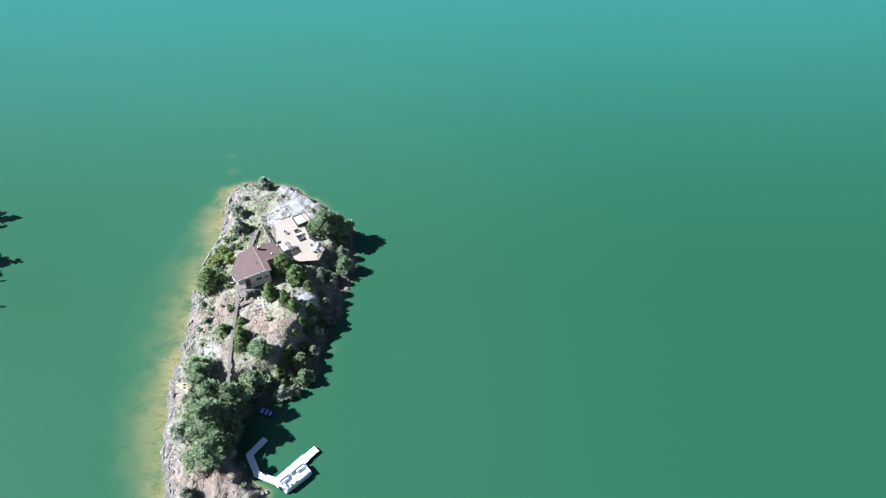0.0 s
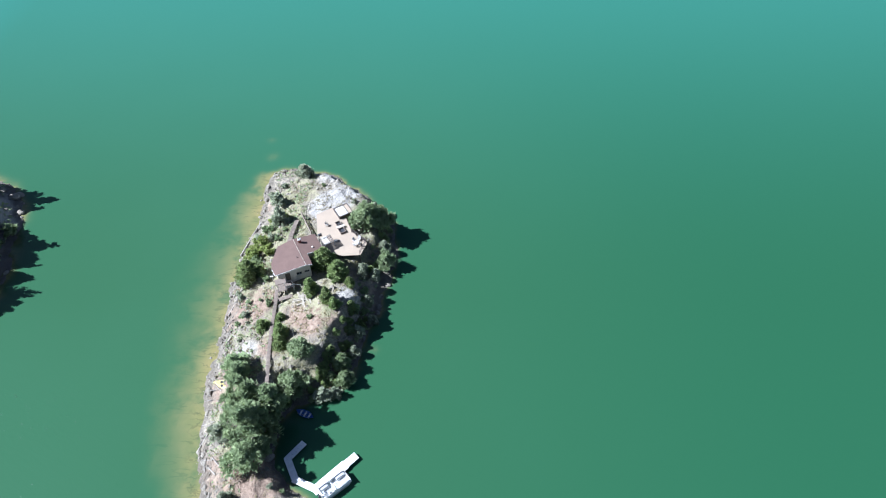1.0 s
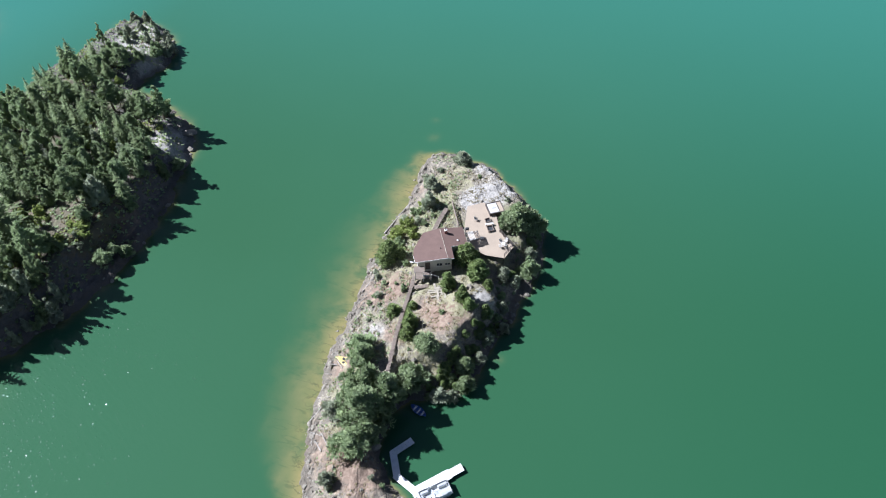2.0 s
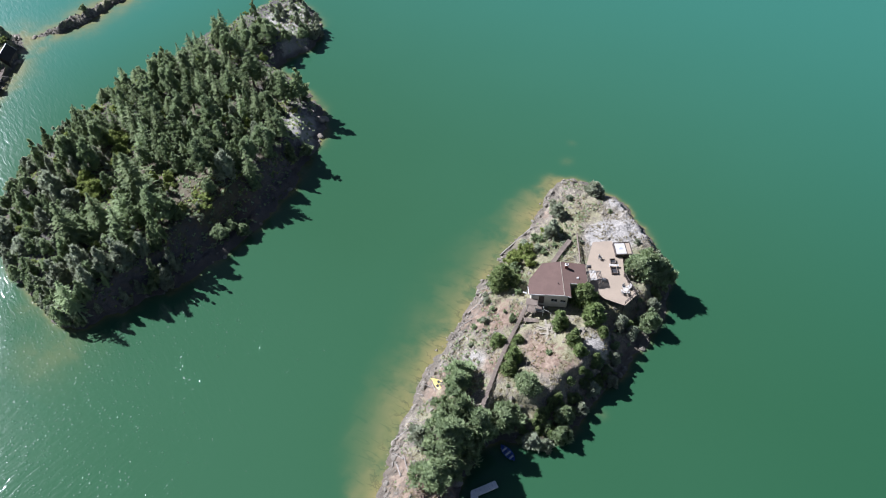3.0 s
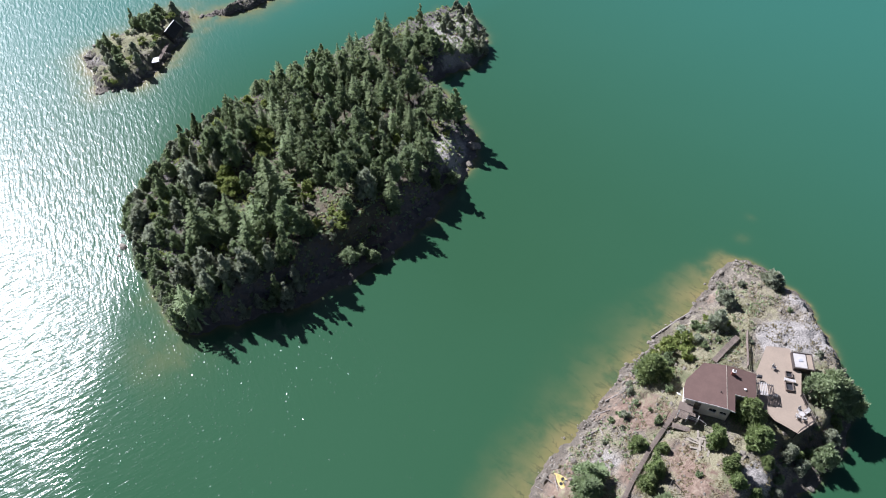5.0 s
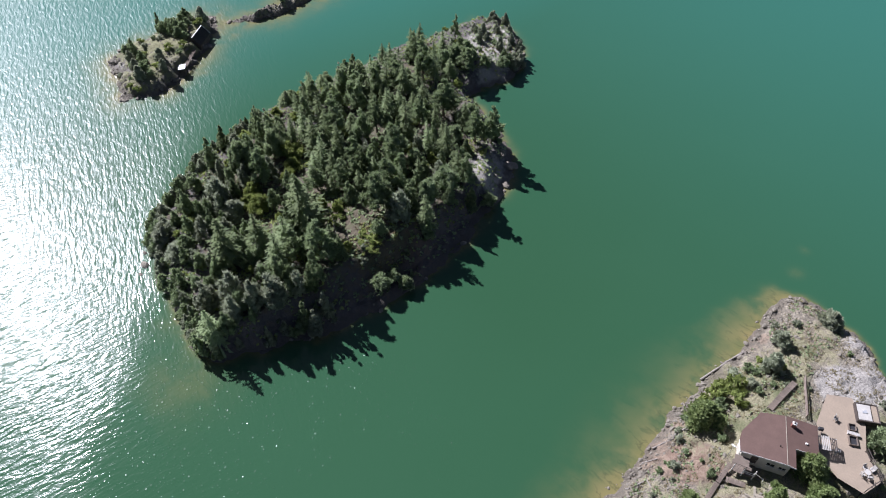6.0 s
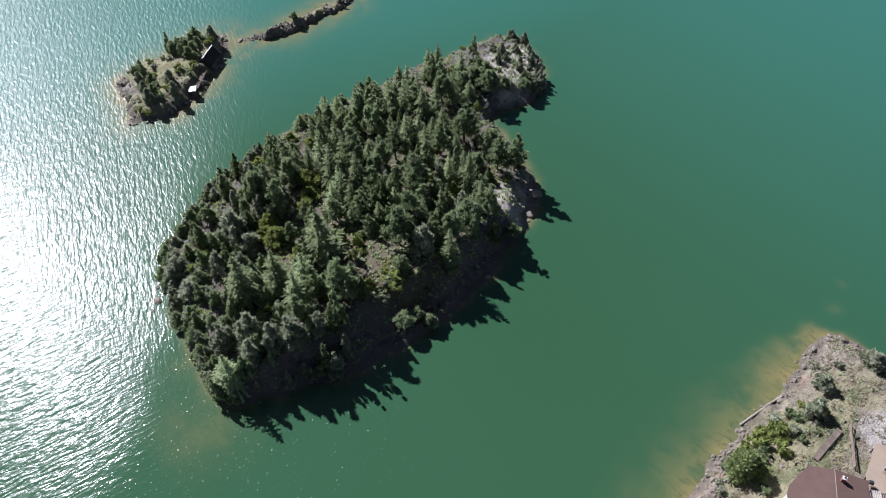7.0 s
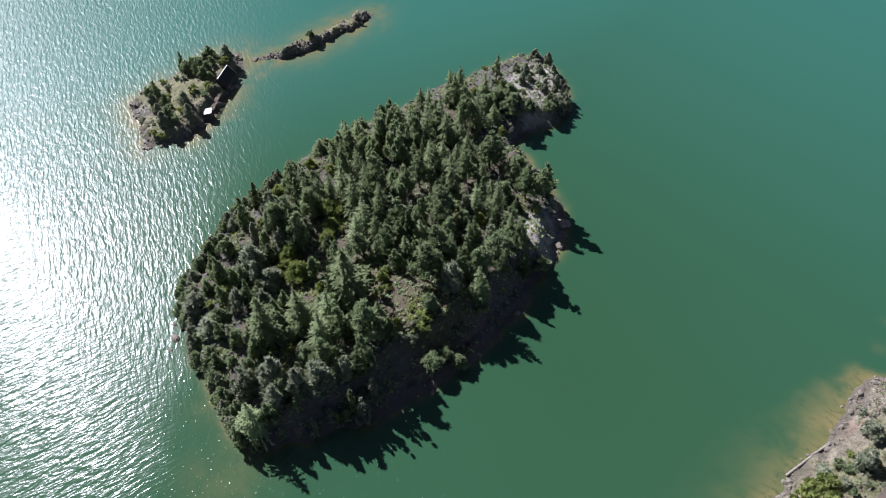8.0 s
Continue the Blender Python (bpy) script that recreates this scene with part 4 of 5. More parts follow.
# smaller trees crowd between them, lower towards the shore
filled, tries = 0, 0
while filled < 205 and tries < 9000:
    tries += 1
    x, y = wood_rng.uniform(-148, -92), wood_rng.uniform(47, 151)
    P = np.array([[x, y]])
    if not within(P, wood_isle.ring)[0] or not clear_of_wood(x, y) or wood_isle.z(x, y) < 0.4:
        continue
    dw, de = to_line(P, WOOD_W)[0], to_line(P, WOOD_E)[0]
    if dw < 0.7 or y > 129 or de < 0.75 * float(wood_cliff(x, y)) + 0.8:
        continue
    south = y < 66 or x < -128 and y < 80
    near = min(math.hypot(x - a, y - b) - 0.55 * r for a, b, r in standing)
    if near < (0.6 if south else 0.75):
        continue
    filled += 1
    c = wood_rng.random()
    low = 0.6 + 0.4 * min(1.0, dw / 9.0)
    if c < 0.04 and dw > 8:
        plant(wood_rng.choice(SNAGS), wood_isle, x, y, wood_rng.uniform(0.8, 1.2), wood_rng.uniform(0, 360), 1.0, "trees of the wooded island")
        standing.append((x, y, 0.6))
        continue
    if south:
        style, h, r = ("sage" if c < 0.6 else "spire" if c < 0.8 else "olive"), wood_rng.uniform(3.0, 5.0), wood_rng.uniform(1.1, 1.8)
    elif c < 0.34:
        style, h, r = "fir", wood_rng.uniform(4.5, 8.0), wood_rng.uniform(1.3, 1.9)
    elif c < 0.62:
        style, h, r = "spire", wood_rng.uniform(4.0, 6.5), wood_rng.uniform(1.1, 1.7)
    elif c < 0.72:
        style, h, r = "pine", wood_rng.uniform(5.0, 8.0), wood_rng.uniform(1.5, 2.2)
    elif c < 0.9:
        style, h, r = "olive", wood_rng.uniform(3.0, 5.0), wood_rng.uniform(1.4, 2.2)
    else:
        style, h, r = "bright", wood_rng.uniform(1.4, 2.4), wood_rng.uniform(0.9, 1.5)
    plant_wood(style, x, y, h * low, r)
low_growth = 0
while low_growth < 70:
    x, y = wood_rng.uniform(-147, -92), wood_rng.uniform(50, 150)
    P = np.array([[x, y]])
    if not within(P, wood_isle.ring)[0] or to_line(P, WOOD_E)[0] < 5 or wood_isle.z(x, y) < 0.8:
        continue
    low_growth += 1
    plant(wood_rng.choice((SHRUBS[2], SHRUBS[1], SHRUBS[0])), wood_isle, x, y, wood_rng.uniform(0.6, 1.2), wood_rng.uniform(0, 360), 1.0, "low bushes of the wooded island")
for n in range(130):
    k = wood_rng.randrange(7, len(WOOD_W) - 1)
    x, y = Vector(WOOD_W[k]).lerp(Vector(WOOD_W[k + 1]), wood_rng.random())
    x, y = x + wood_rng.uniform(0.0, 1.8), y + wood_rng.uniform(0.0, 1.8)
    if wood_isle.z(x, y) > 0.05:
        plant_wood(wood_rng.choice(("sage", "sage", "olive")), x, y, wood_rng.uniform(1.4, 2.8), wood_rng.uniform(0.8, 1.4))
for x, y, h, r in ((-126.4, 129.6, 4.2, 2.0), (-129.4, 131.6, 3.8, 1.8), (-131.8, 132.4, 3.4, 1.7), (-124.2, 132.0, 3.0, 1.5), (-121.4, 137.0, 3.2, 1.4), (-120.8, 140.4, 3.0, 1.3)):
    plant_wood("olive" if h > 3.3 else "sage", x, y, h, r)
for n in range(26):
    x, y = wood_rng.uniform(-137, -120), wood_rng.uniform(130, 149)
    if wood_isle.z(x, y) > 0.6:
        plant(wood_rng.choice((SHRUBS[0], SHRUBS[1], JUNIPERS[2], JUNIPERS[0])), wood_isle, x, y, wood_rng.uniform(0.6, 1.1), wood_rng.uniform(0, 360), 1.0, "scrub of the bare point")
for x, y, r in ((-101.6, 80.4, 1.3), (-100.2, 78.6, 1.5), (-99.0, 77.0, 1.2), (-102.4, 78.2, 1.0), (-100.8, 76.6, 0.9)):
    plant(SHRUBS[2], wood_isle, x, y, r, x * 7, 0.7, "yellow bushes of the wooded island")
for n in range(25):
    y = wood_rng.uniform(54, 104)
    x = float(np.interp(y, [p[1] for p in WOOD_E[::-1]], [p[0] for p in WOOD_E[::-1]])) - wood_rng.uniform(0.8, 6.0)
    if wood_isle.z(x, y) > 0.3:
        plant(wood_rng.choice((SHRUBS[3], SHRUBS[0], SHRUBS[1])), wood_isle, x, y, wood_rng.uniform(0.4, 0.9), wood_rng.uniform(0, 360), 0.8, "bushes of the eastern cliff")
for x, y, k, s in ((-129.5, 146.5, 2, 0.8), (-125.6, 142.6, 0, 0.8), (-122.0, 141.6, 1, 0.8), (-132.6, 148.6, 0, 0.9), (-126.6, 147.0, 2, 0.7), (-122.6, 136.6, 3, 0.9)):
    plant(JUNIPERS[k], wood_isle, x, y, s, x * 5, 1.0, "scrub of the bare point")
plant(PINES[0], wood_isle, -136.2, 135.2, 0.55, 0, 1.25, "scrub of the bare point", "lone slender pine on the bare rocky point")
hut_spires = [(-189.6, 89.8, 0), (-187.6, 89.6, 2), (-185.2, 90.4, 0), (-183.2, 91.0, 2), (-181.6, 91.6, 1), (-188.4, 91.6, 2), (-186.2, 92.2, 0), (-184.2, 92.8, 1), (-190.2, 93.0, 1), (-188.0, 94.6, 3), (-186.0, 95.0, 1), (-186.2, 79.2, 2), (-184.6, 80.4, 0)]
hut_trees = [(-183.4, 78.6, 0), (-187.0, 81.0, 3), (-181.2, 77.6, 1), (-178.6, 77.4, 0), (-176.2, 78.0, 3), (-174.2, 78.6, 1), (-173.6, 81.6, 0), (-176.0, 81.0, 2), (-179.2, 80.0, 1), (-181.4, 80.4, 3), (-175.0, 76.4, 0), (-177.8, 83.2, 0), (-187.6, 97.2, 1), (-186.0, 99.0, 0), (-184.0, 97.0, 2), (-179.0, 89.6, 2), (-177.2, 87.6, 1), (-189.2, 96.4, 3), (-183.0, 81.6, 2), (-188.4, 84.0, 2)]
for x, y, k in hut_spires:
    plant(SPIRES[k] if y < 92 and k == 0 else OLIVES[k % 2], hut_isle, x, y, wood_rng.uniform(0.6, 0.85), wood_rng.uniform(0, 360), 1.0, "scrub of the small island")
for x, y, k in hut_trees:
    plant(SHRUBS[k % 3] if k in (1, 2) else JUNIPERS[k], hut_isle, x, y, wood_rng.uniform(0.9, 1.35), wood_rng.uniform(0, 360), 0.8, "scrub of the small island")
for x, y, k in ((-173.6, 74.4, 2), (-175.4, 73.8, 2), (-176.8, 75.0, 1), (-185.6, 87.4, 0), (-181.0, 84.4, 1), (-185.6, 83.4, 0), (-180.0, 86.6, 2), (-188.0, 87.0, 1), (-182.0, 74.6, 0)):
    plant(SHRUBS[k], hut_isle, x, y, wood_rng.uniform(0.8, 1.3), wood_rng.uniform(0, 360), 0.8, "scrub of the small island")
plant(OLIVES[1], spit_isle, -179.4, 118.0, 0.6, 0, 0.9, "bushes of the spit")
plant(SHRUBS[0], spit_isle, -179.0, 131.6, 1.0, 40, 1.4, "bushes of the spit")

for model in first_use:
    for ob in (*model.children_recursive, model):
        bpy.data.objects.remove(ob)


# ---- shore rocks ----
def boulder(seed, flat):
    rng = np.random.default_rng(seed)
    bm = bmesh.new()
    bmesh.ops.create_icosphere(bm, subdivisions=2, radius=1.0)
    for v in bm.verts:
        k = 1 + 0.45 * noise.noise(v.co * 1.1 + Vector((seed, 0, 0))) + 0.18 * noise.noise(v.co * 3.0 + Vector((0, seed, 0)))
        k = min(k, 0.92 + 0.25 * noise.noise(v.co * 0.7 + Vector((0, 0, seed))))
        v.co = Vector((v.co.x * k * 1.25, v.co.y * k * 0.85, max(v.co.z, -0.6) * k * flat))
    me = bpy.data.meshes.new("rock")
    bm.to_mesh(me)
    bm.free()
    me.materials.append(ROCK)
    return me


BOULDERS = [boulder(3, 0.7), boulder(8, 0.55), boulder(14, 0.85)]
rock_rng = random.Random(5)


def strew(isle, line, count, reach, small, big, group, label):
    L = [Vector(p) for p in line]
    for n in range(count):
        k = rock_rng.randrange(len(L) - 1)
        p = L[k].lerp(L[k + 1], rock_rng.random()) + Vector((rock_rng.gauss(0, reach), rock_rng.gauss(0, reach)))
        z = isle.z(*p)
        if z < -0.08:
            continue
        s = small + (big - small) * rock_rng.random() ** 2.5
        tagged(place(new("rock", rock_rng.choice(BOULDERS)), Matrix.Translation((p.x, p.y, z + 0.12 * s)) @ pose(0, 0, 0, rock_rng.uniform(-14, 14), rock_rng.uniform(-14, 14), rock_rng.uniform(0, 360)) @ Matrix.Diagonal((s, s, s, 1))), label, "rock", group)


strew(house_isle, HOUSE_W, 130, 0.9, 0.1, 0.6, "rocks along the house island", "angular grey rock at the waterline")
strew(house_isle, HOUSE_E, 40, 0.8, 0.2, 1.1, "rocks along the house island", "angular grey rock at the waterline")
strew(wood_isle, WOOD_E, 40, 0.8, 0.2, 0.8, "rocks along the wooded island", "dark angular rock below the wood")
strew(wood_isle, WOOD_W, 14, 0.6, 0.15, 0.5, "rocks along the wooded island", "dark angular rock below the wood")
strew(wood_isle, [(-138, 150), (-128, 146), (-122, 140), (-120, 134)], 20, 2.4, 0.3, 1.0, "rocks of the bare point", "pale weathered rock on the bare point")
strew(wood_isle, [(-100, 114), (-97, 108)], 18, 1.8, 0.3, 1.2, "rocks of the bare slope", "pale weathered rock on a bare slope")
strew(hut_isle, HUT_W + HUT_E[::-1], 32, 0.7, 0.25, 1.0, "rocks of the small island", "grey rock at the edge of the small island")
strew(spit_isle, SPIT_W + SPIT_E[::-1], 46, 0.8, 0.2, 0.7, "rocks of the spit", "grey rock on the low spit")
for x, y, s in ((-129.0, 50.2, 0.9), (-127.6, 48.6, 0.45), (-131.5, 51.6, 0.5)):
    tagged(place(new("rock", BOULDERS[0]), Matrix.Translation((x, y, -0.1)) @ Matrix.Diagonal((s, s, s, 1))), "dark rock standing alone in the water", "rock", "rocks off the wooded island")


# ---- the house ----
HX, HY, HZ, HTURN = -37.66, 87.59, 4.3, 21.0
HOUSE_POSE = pose(HX, HY, HZ, 0, 0, HTURN)


def wall_bm(x0, x1, y, thick, low, high, holes):
    """A wall along x with openings (x, z, width, height) that go through it."""
    bm = bmesh.new()
    cuts = sorted(holes)
    x = x0
    for hx, hz, w, h in cuts:
        box(bm, (x + hx) / 2, y, (low + high) / 2, hx - x, thick, high - low)
        if hz > low:
            box(bm, hx + w / 2, y, (low + hz) / 2, w, thick, hz - low)
        box(bm, hx + w / 2, y, (hz + h + high) / 2, w, thick, high - hz - h)
        x = hx + w
    box(bm, (x + x1) / 2, y, (low + high) / 2, x1 - x, thick, high - low)
    return bm


def window(parent, x, y, z, w, h, turn=0.0):
    fr = boxes((0, 0, h + 0.03, w + 0.12, 0.1, 0.06), (0, 0, -0.03, w + 0.12, 0.1, 0.06), (-w / 2 - 0.03, 0, h / 2, 0.06, 0.1, h), (w / 2 + 0.03, 0, h / 2, 0.06, 0.1, h), (0, 0, h / 2, 0.04, 0.06, h))
    frame_ob = place(part("window", fr, TRIM, parent, "white framed window"), pose(x, y, z, 0, 0, turn))
    part("pane", boxes((0, 0, h / 2, w, 0.02, h)), GLASS, frame_ob, "dark glass pane")
    part("sill", boxes((0, -0.08, -0.08, w + 0.2, 0.14, 0.04)), TRIM, frame_ob)


def build_house():
    house = thing("house", HOUSE_POSE, "low cream cottage with a shallow brown roof on rock", "house")
    slope, ridge = 0.13, 3.6
    ra, rb = Vector((5.7, -0.1)), Vector((4.65, 7.05))
    across = Vector((rb.y - ra.y, ra.x - rb.x)).normalized()

    def roof_z(u, v):
        return ridge - slope * abs((Vector((u, v)) - ra).dot(across))

    def under_roof(u, v):
        return roof_z(u, v) - 0.17

    left = [(-0.05, -0.1), tuple(ra), tuple(rb), (1.6, 6.5), (-0.25, 3.0), (-0.36, 1.5)]
    right = [tuple(ra), (6.8, -0.15), (6.45, 2.7), (9.45, 3.1), (8.85, 7.5), tuple(rb)]
    part("roof", slab(left, under_roof, roof_z), ROOF, house, "brown felt roof slope")
    part("roof", slab(right, under_roof, roof_z), ROOF, house, "brown felt roof slope")
    part("ridge_cap", rods(((*ra, ridge), (*rb, ridge), 0.045), sides=6), LUMBER, house, "pale ridge flashing")
    for p, q in ((left[0], left[1]), (right[0], right[1]), (right[2], right[3]), (left[-1], left[0])):
        e = Vector(q) - Vector(p)
        n = Vector((e.y, -e.x)).normalized() * 0.035
        part("fascia", slab([tuple(Vector(p) + n * 0.1), tuple(Vector(q) + n * 0.1), tuple(Vector(q) + n), tuple(Vector(p) + n)], lambda u, v: roof_z(u, v) - 0.24, lambda u, v: roof_z(u, v) + 0.012), TRIM, house, "pale fascia board")
    holes = [(1.65, 0.25, 0.9, 2.0), (3.7, 1.15, 0.95, 0.7), (5.2, 1.3, 0.85, 0.5)]
    part("wall", wall_bm(0.35, 6.35, 0.35, 0.16, -1.6, 2.7, holes), WALL, house)
    part("gable", slab([(0.35, 0.27), (6.35, 0.27), (6.35, 0.43), (0.35, 0.43)], 2.7, under_roof), WALL, house)
    ring = [(6.35, 0.43), (6.05, 3.05), (9.0, 3.45), (8.5, 7.05), (4.7, 6.65), (1.8, 6.1), (0.2, 2.9), (0.35, 0.43)]
    for p, q in zip(ring[:-1], ring[1:]):
        e = (Vector(q) - Vector(p)).normalized()
        n = Vector((-e.y, e.x)) * 0.15
        part("wall", slab([p, q, tuple(Vector(q) + n - e * 0.08), tuple(Vector(p) + n + e * 0.08)], -1.6, under_roof), WALL, house)
    window(house, 4.175, 0.33, 1.15, 0.95, 0.7)
    window(house, 5.625, 0.33, 1.3, 0.85, 0.5)
    door = part("door", boxes((2.1, 0.38, 1.25, 0.88, 0.06, 1.98), bevel=0.01), DARK, house, "dark timber door")
    part("handle", boxes((2.42, 0.33, 1.2, 0.05, 0.06, 0.14)), METAL, door)
    chimney = part("chimney", boxes((5.7, 5.9, 3.75, 0.5, 0.42, 1.0)), BRICK, house, "red chimney stack")
    part("chimney_cap", boxes((5.7, 5.9, 4.28, 0.56, 0.48, 0.07)), TRIM, chimney, "pale concrete cap")
    part("flue", rods(((5.7, 5.9, 4.3), (5.7, 5.9, 4.6), 0.12)), DARK, chimney)
    part("vent_pipe", rods(((4.5, 2.27, 3.3), (4.5, 2.27, 3.85), 0.06)), DARK, house)
    part("roof_vent", boxes((7.7, 4.1, 3.35, 0.3, 0.25, 0.22), bevel=0.03), TRIM, house, "white roof vent")
    return house


build_house()


def build_porch():
    porch = thing("porch", HOUSE_POSE, "small timber porch with a weathered lean-to roof and steps", "porch")
    for n in range(9):
        part("plank", boxes((1.2, -0.08 - 0.2 * n, 0.2, 2.9, 0.18, 0.05)), OLDWOOD, porch)
    for x, y in ((-0.15, -1.7), (1.2, -1.7), (2.55, -1.7)):
        part("post", boxes((x, y, 0.75, 0.1, 0.1, 2.6)), TRIM, porch)
    part("roof", boxes((0.55, -0.95, 2.0, 1.9, 1.5, 0.07, 0, -9)), OLDWOOD, porch, "weathered board roof")
    part("rail", boxes((1.9, -1.72, 1.1, 1.3, 0.08, 0.06), (1.9, -1.72, 0.7, 1.3, 0.05, 0.05)), TRIM, porch, "white handrail")
    for n in range(4):
        part("step", boxes((2.95 + 0.26 * n, -0.95, 0.05 - 0.17 * n, 0.27, 1.1, 0.06)), OLDWOOD, porch)
    part("step_rail", rods(((2.7, -1.52, 1.05), (3.9, -1.52, 0.35), 0.035), ((2.7, -1.52, 0.1), (2.7, -1.52, 1.05), 0.04), ((3.9, -1.52, -0.6), (3.9, -1.52, 0.35), 0.04)), TRIM, porch, "white handrail")


build_porch()


def build_dish():
    dish = thing("satellite_dish", pose(-38.65, 88.2, house_isle.z(-38.65, 88.2)), "white satellite dish on a thin pole beside the house", "dish")
    part("pole", rods(((0, 0, -0.3), (0, 0, 2.6), 0.03)), METAL, dish)
    bm = bmesh.new()
    bmesh.ops.create_uvsphere(bm, u_segments=14, v_segments=8, radius=0.55)
    bmesh.ops.delete(bm, geom=[v for v in bm.verts if v.co.z > -0.28], context="VERTS")
    bmesh.ops.solidify(bm, geom=bm.faces, thickness=0.02)
    bmesh.ops.transform(bm, verts=bm.verts, matrix=pose(0, 0, 2.65, -40) @ Matrix.Translation((0, 0, 0.45)))
    part("reflector", bm, WHITE, dish, "white reflector", smooth=True)
    part("arm", rods(((0, 0, 2.5), (0.1, 0.42, 2.95), 0.02)), METAL, dish)


build_dish()


# ---- the deck and what stands on it ----
DECK_Z = 5.1
DECK_PLAN = [(-33.32, 105.15), (-30.52, 107.05), (-27.32, 104.25), (-25.62, 100.55), (-22.42, 97.75), (-23.32, 94.65), (-26.72, 94.35), (-29.52, 95.25), (-32.32, 99.95)]


def build_deck():
    deck = thing("deck", pose(0, 0, 0), "broad tan timber deck with angled edges above rock", "deck")
    part("decking", slab(DECK_PLAN, DECK_Z - 0.06, DECK_Z), DECK, deck)
    cx, cy = (sum(v) / len(DECK_PLAN) for v in zip(*DECK_PLAN))
    inner = [(x + (cx - x) * 0.02, y + (cy - y) * 0.02) for x, y in DECK_PLAN]
    part("joists", slab(inner, DECK_Z - 0.32, DECK_Z - 0.06), DARK, deck)
    for x, y in inner:
        part("post", boxes((x + (cx - x) * 0.03, y + (cy - y) * 0.03, (DECK_Z - 0.3 + house_isle.z(x, y) - 0.4) / 2, 0.16, 0.16, DECK_Z - 0.3 - house_isle.z(x, y) + 0.4)), DARK, deck)


build_deck()


def build_railing(points, name="deck_railing", label="low dark timber railing along the deck edge"):
    root = thing(name, pose(0, 0, 0), label, "railing")
    for (x1, y1), (x2, y2) in zip(points[:-1], points[1:]):
        n = max(2, int(math.hypot(x2 - x1, y2 - y1) / 1.3) + 1)
        for k in range(n):
            f = k / (n - 1)
            if f < 1 or (x2, y2) == points[-1]:
                part("post", boxes((x1 + (x2 - x1) * f, y1 + (y2 - y1) * f, DECK_Z + 0.45, 0.08, 0.08, 0.92)), DARK, root)
        for z, w in ((0.93, 0.12), (0.5, 0.05), (0.25, 0.05)):
            part("rail", boxes(((x1 + x2) / 2, (y1 + y2) / 2, DECK_Z + z, math.hypot(x2 - x1, y2 - y1), w, 0.05, math.degrees(math.atan2(y2 - y1, x2 - x1)))), DARK, root)


build_railing([(-25.72, 100.45), (-22.57, 97.70), (-23.42, 94.80)])


def build_tub():
    tub = thing("hot_tub", pose(-28.02, 105.85, DECK_Z, 0, 0, 33), "square hot tub with a white cover in a dark timber surround", "hot tub")
    part("skirt", boxes((-1.42, 0, 0.1, 0.14, 2.9, 1.1), (1.42, 0, 0.1, 0.14, 2.9, 1.1), (0, -1.38, 0.1, 2.7, 0.14, 1.1), (0, 1.38, 0.1, 2.7, 0.14, 1.1)), DARK, tub)
    part("surround", boxes((1.0, 0, 0.5, 0.7, 2.6, 0.1)), DECK, tub)
    part("cover", boxes((-0.4, 0, 0.45, 1.85, 2.5, 0.3), bevel=0.06), PALE, tub, "padded white cover")
    part("base", boxes((0, 0, -0.1, 2.7, 2.6, 0.7)), DARK, tub)
    part("cover_strap", boxes((-0.4, 0.0, 0.62, 0.5, 0.35, 0.06), (-0.2, 0.1, 0.66, 0.25, 0.5, 0.06, 20)), GREYSEAT, tub, "grey folded strap")


build_tub()


# Open box added to stand for a dark opening in the deck.
def planter(x, y, w, d, turn):
    p = thing("planter_box", pose(x, y, DECK_Z + 0.004, 0, 0, turn), "open weathered timber box with a black base on the deck", "planter", "boxes on the deck")
    for a in ((-w / 2, 0, 0.06, d + 0.06), (w / 2, 0, 0.06, d + 0.06)):
        part("side", boxes((a[0], a[1], 0.2, a[2], a[3], 0.4)), OLDWOOD, p)
    for b in (-d / 2, d / 2):
        part("side", boxes((0, b, 0.2, w - 0.06, 0.06, 0.4)), OLDWOOD, p)
    # Black base: the darkness of the depth inside is put into its colour.
    part("soil", boxes((0, 0, 0.06, w - 0.06, d - 0.06, 0.12)), BLACK, p, "black base for the dark inside")


planter(-28.54, 102.5, 0.9, 0.95, 33)
planter(-27.57, 100.65, 1.05, 1.3, 33)


def build_bench(x, y, turn):
    b = thing("bench", pose(x, y, DECK_Z, 0, 0, turn), "pale timber bench between the deck boxes", "bench")
    for n in (-1, 0, 1):
        part("slat", boxes((0, 0.15 * n, 0.45, 1.6, 0.13, 0.04)), PALE, b)
    for n in (-0.65, 0.65):
        part("leg", boxes((n, 0, 0.215, 0.08, 0.38, 0.43)), PALE, b)


build_bench(-28.02, 101.6, 25)


def build_pergola():
    """Pale slats on two beams beside the house, the last four darkened for shade."""
    p = thing("pergola", pose(-29.95, 97.0, DECK_Z, 0, 0, 33), "pale slatted pergola between the house and the deck", "pergola")
    for x in (-1.1, 1.2):
        for y in (-0.85, 0.85):
            part("post", boxes((x, y, 0.62, 0.1, 0.1, 1.25)), PALE, p)
    for y in (-0.85, 0.85):
        part("beam", boxes((0.05, y, 1.3, 2.5, 0.1, 0.12)), PALE, p)
    # From the eighth slat on, dark timber stands for the shade on them.
    for n in range(11):
        part("slat", boxes((-1.1 + 0.225 * n, 0, 1.44, 0.085, 2.1 if n < 7 else 1.8, 0.12)), PALE if n < 7 else DARK, p)


build_pergola()


